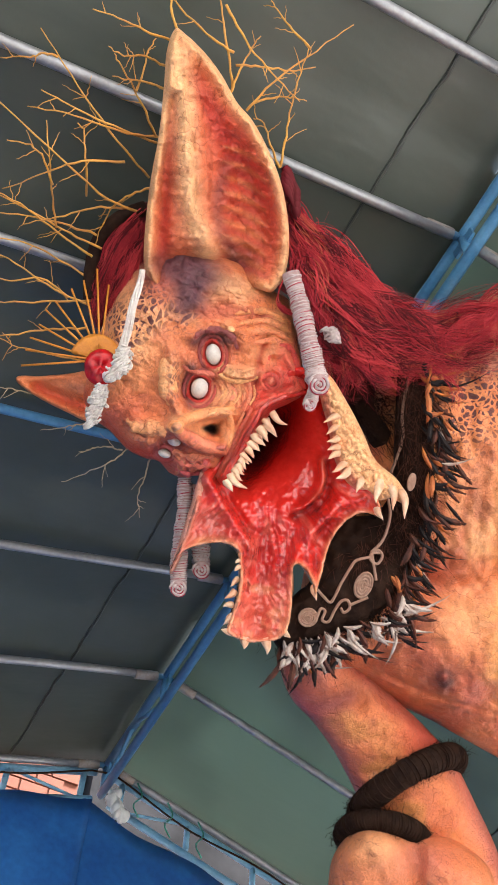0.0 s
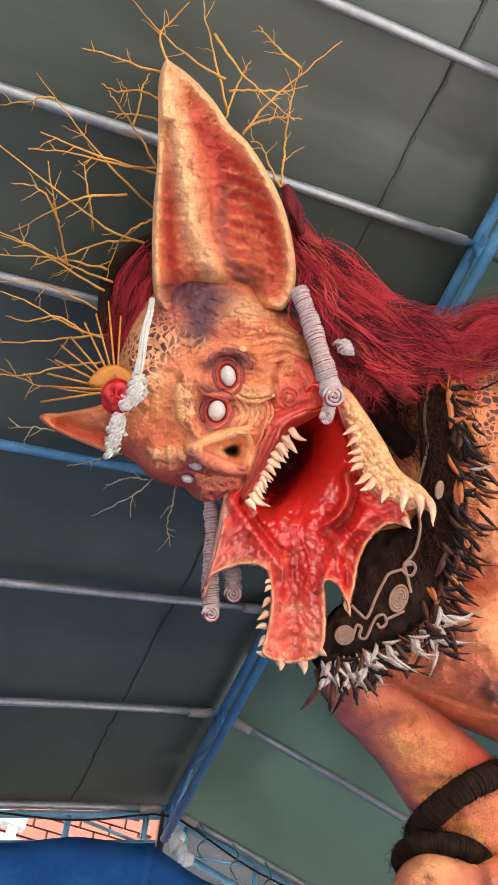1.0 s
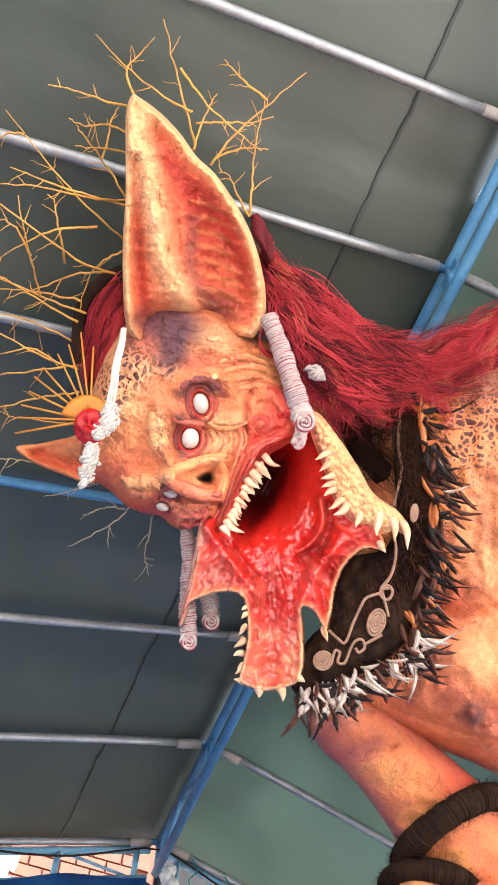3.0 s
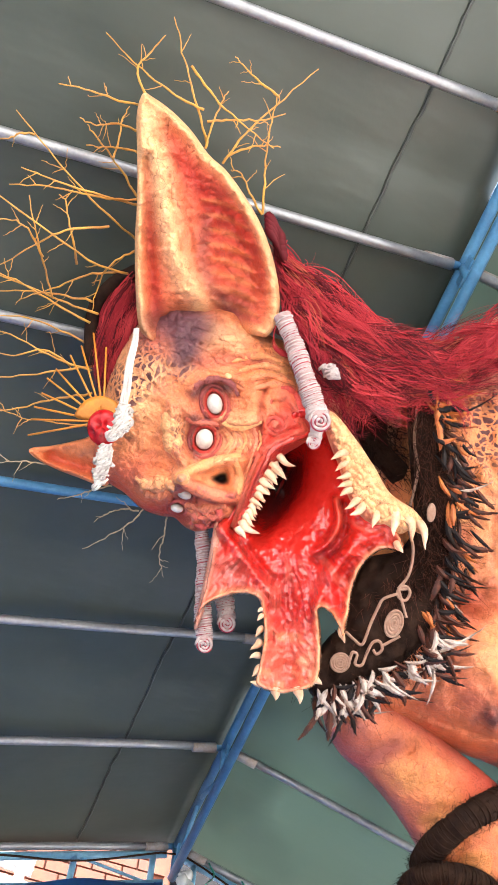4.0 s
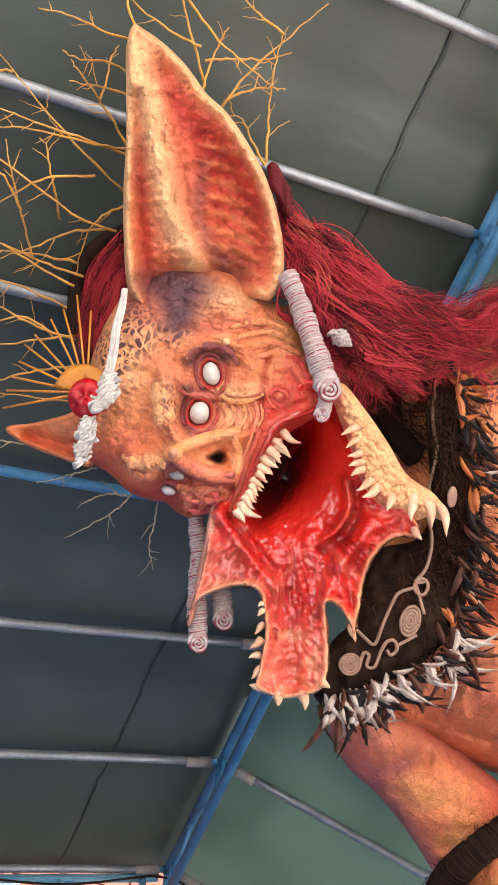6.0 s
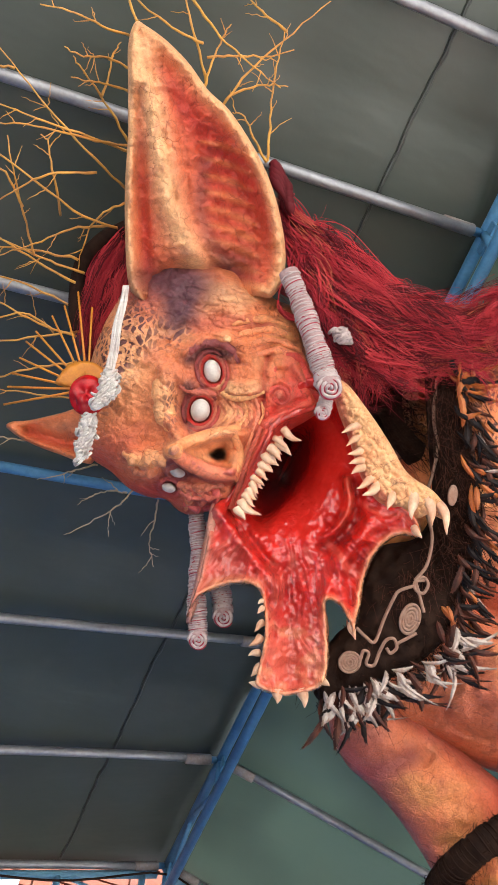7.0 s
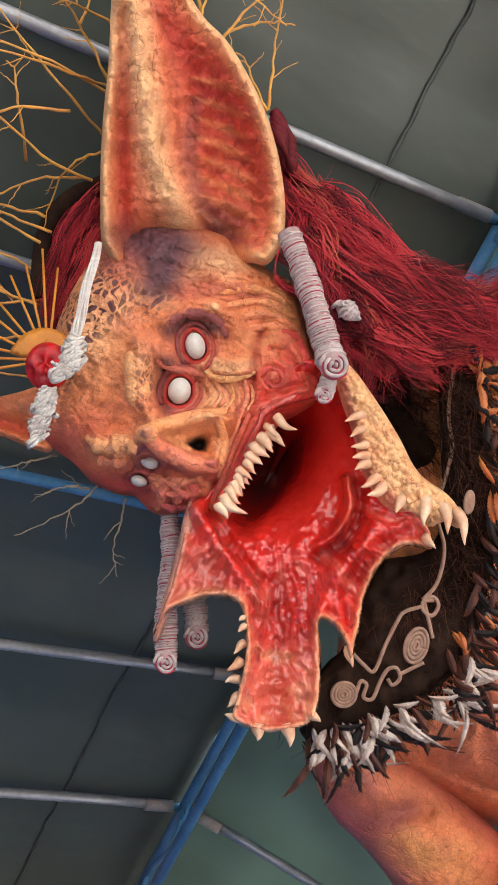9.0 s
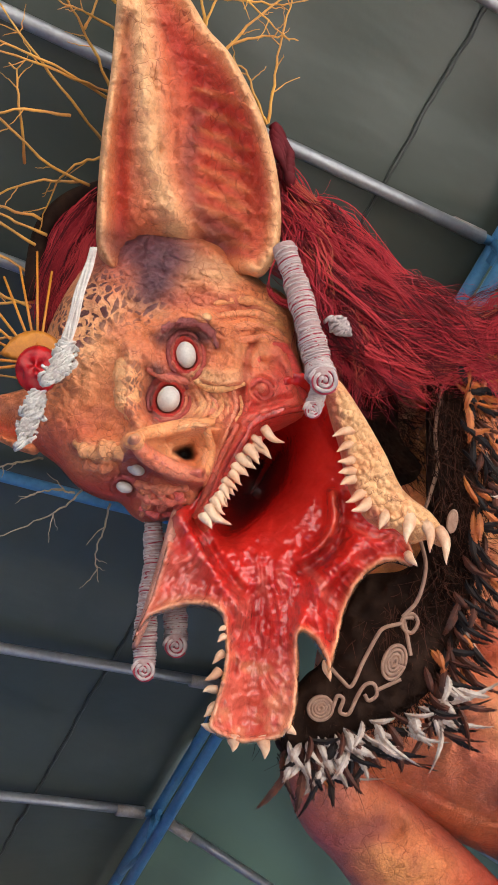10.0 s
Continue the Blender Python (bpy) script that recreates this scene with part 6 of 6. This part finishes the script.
# ---- behind the tent ----
v, f = box((-7.0, 8.2, 0), (2.1, 8.5, 12))
building = thing("brick_building", (-2.4, 8.3, 0), "orange brick building behind the tent", "building")
link("wall", v, f, BRICK, building, smooth=False)
rows = []
for i in range(26):
    for j in range(30):
        z, x = 5.6 + i * 0.14, -6.8 + j * 0.3 + (0.15 if i % 2 else 0)
        if x + 0.28 < 2.1:
            rows.append(box((x, 8.17, z), (x + 0.28, 8.21, z + 0.12)))
v, f = merged(rows)
tagged(link("bricks", v, f, BRICK, building, smooth=False), kind="stuff")
# near-black wall colour stands in for the shaded gap behind the tent
SHADEGREY = plain("shade_dark_concrete", (0.022, 0.022, 0.024), (0.010, 0.010, 0.011), 2.0, 0.9, bump=0.5, sheen=0.1)
PANE = plain("dark_pane", (0.02, 0.022, 0.025), (0.03, 0.032, 0.035), 2.0, 0.15)
hall = thing("concrete_building", (6, 8.4, 0), "concrete building behind the tent, near black for the shaded gap", "building")
v, f = box((2.15, 8.1, 0), (12, 8.5, 11))
link("wall", v, f, SHADEGREY, hall, smooth=False)
for k in range(5):
    v, f = box((2.5 + 1.7 * k, 8.06, 6.2), (3.5 + 1.7 * k, 8.12, 7.4))
    link("window", v, f, PANE, hall, "dark window", smooth=False)
for x0, tilt in ((-5.2, 0.25), (-2.4, 0.2)):
    scaff = thing("white_lattice", (x0, 6.2, 5), "white painted steel lattice beam outside the tent", "lattice", "white lattices")
    for name, dz in (("top_chord", 0.2), ("bottom_chord", 0.0)):
        v, f = box((0, -0.04, -0.05), (3.0, 0.04, 0.05))
        v = np.array(v) @ np.array([[1, 0, -tilt * 0.4], [0, 1, 0], [0, 0, 1]]) + (x0, 6.2, 6.22 + dz)
        link(name, v, f, WHITE, scaff, smooth=False)
    for k in range(7):
        v, f = box((k * 0.48, -0.03, 0), (k * 0.48 + 0.07, 0.03, 0.2))
        v = np.array(v) + (x0, 6.2, 6.22 - tilt * 0.4 * k * 0.48)
        link("post", v, f, WHITE, scaff, smooth=False)
    for x in (x0 + 0.3, x0 + 2.7):
        v, f = box((x - 0.04, 6.17, 0), (x + 0.04, 6.23, 6.22))
        link("leg", v, f, WHITE, scaff, smooth=False)
# pale sheet roof of the neighbouring shed
shed = thing("shed", (3.6, 6.6, 0), "low shed with a pale corrugated sheet roof behind the tent", "shed")
n, m = 60, 8
v = [(1.4 + 4.6 * i / (n - 1), 5.4 + 2.2 * j / (m - 1), 4.95 - 0.18 * 4.6 * i / (n - 1) + 0.1 * j / (m - 1) + 0.018 * math.sin(i * 1.6)) for j in range(m) for i in range(n)]
f = [(j * n + i, j * n + i + 1, (j + 1) * n + i + 1, (j + 1) * n + i) for j in range(m - 1) for i in range(n - 1)]
SHEET = plain("weathered_sheet_roof", (0.30, 0.32, 0.34), (0.22, 0.23, 0.25), 3.0, 0.5, 0.2)
top = link("roof", v, f, SHEET, shed)
mod = top.modifiers.new("thick", "SOLIDIFY")
mod.thickness = 0.006
v, f = box((1.6, 5.5, 0), (5.9, 7.5, 3.95))
link("wall", v, f, BRICK, shed, smooth=False)
# loose white cloth and green string tied at the ridge post
cloth = thing("knotted_cloth", (RIDGE_X + 0.02, GABLE - 0.12, RIDGE_Z - 0.32), "knotted white cloth tied to the ridge post", "cloth")
g = np.random.default_rng(5)
for k in range(5):
    v, f = ball((0, 0, 0), (0.035, 0.03, 0.045), None, 10)
    v = v * (1 + 0.25 * np.sin(v[:, :1] * 90 + k) + 0.2 * np.cos(v[:, 2:] * 70 + k))
    link("fold", v + (RIDGE_X + 0.08 + g.normal(0, 0.035), GABLE - 0.1, RIDGE_Z - 0.23 - 0.03 * k), f, WHITE, cloth)
GREEN = plain("green_string", (0.03, 0.30, 0.22), (0.02, 0.2, 0.16), 20.0, 0.6)
for k in range(3):
    x, y = RIDGE_X + 0.19 + 0.2 * k, GABLE - 0.06
    string = thing("tie_string", (x, y, 4.8), "green plastic string tying the tarpaulin to the girder", "string", "tie strings")
    top = roof_at(x - RIDGE_X, y, 0.02)
    v, f = tube(curve([top, (x + 0.03, y - 0.02, top[2] - 0.09), (x - 0.02, y - 0.04, top[2] - 0.18), (x + 0.02, y - 0.04, top[2] - 0.25)], 12), 0.005, 5)
    link("strand", v, f, GREEN, string)
cable = thing("cable", (0.6, GABLE - 0.06, 4.9), "thin dark cable slung along the gable girder", "cable")
pts = [roof_at(e, GABLE - 0.06, 0.06 + 0.05 * math.sin(e * 3) ** 2) for e in np.linspace(-2.4, 2.6, 40)]
v, f = tube(pts, 0.006, 6)
link("wire", v, f, FUR, cable)
# unseen side wall, added to keep light off the left of the roof
hung_sheet("blue_tarpaulin", (RIDGE_X - HALF, GABLE - 0.16, 3.7), (RIDGE_X - HALF, 1.2, 3.7), 0.05, "unseen blue tarpaulin side wall, added to block light from the left")
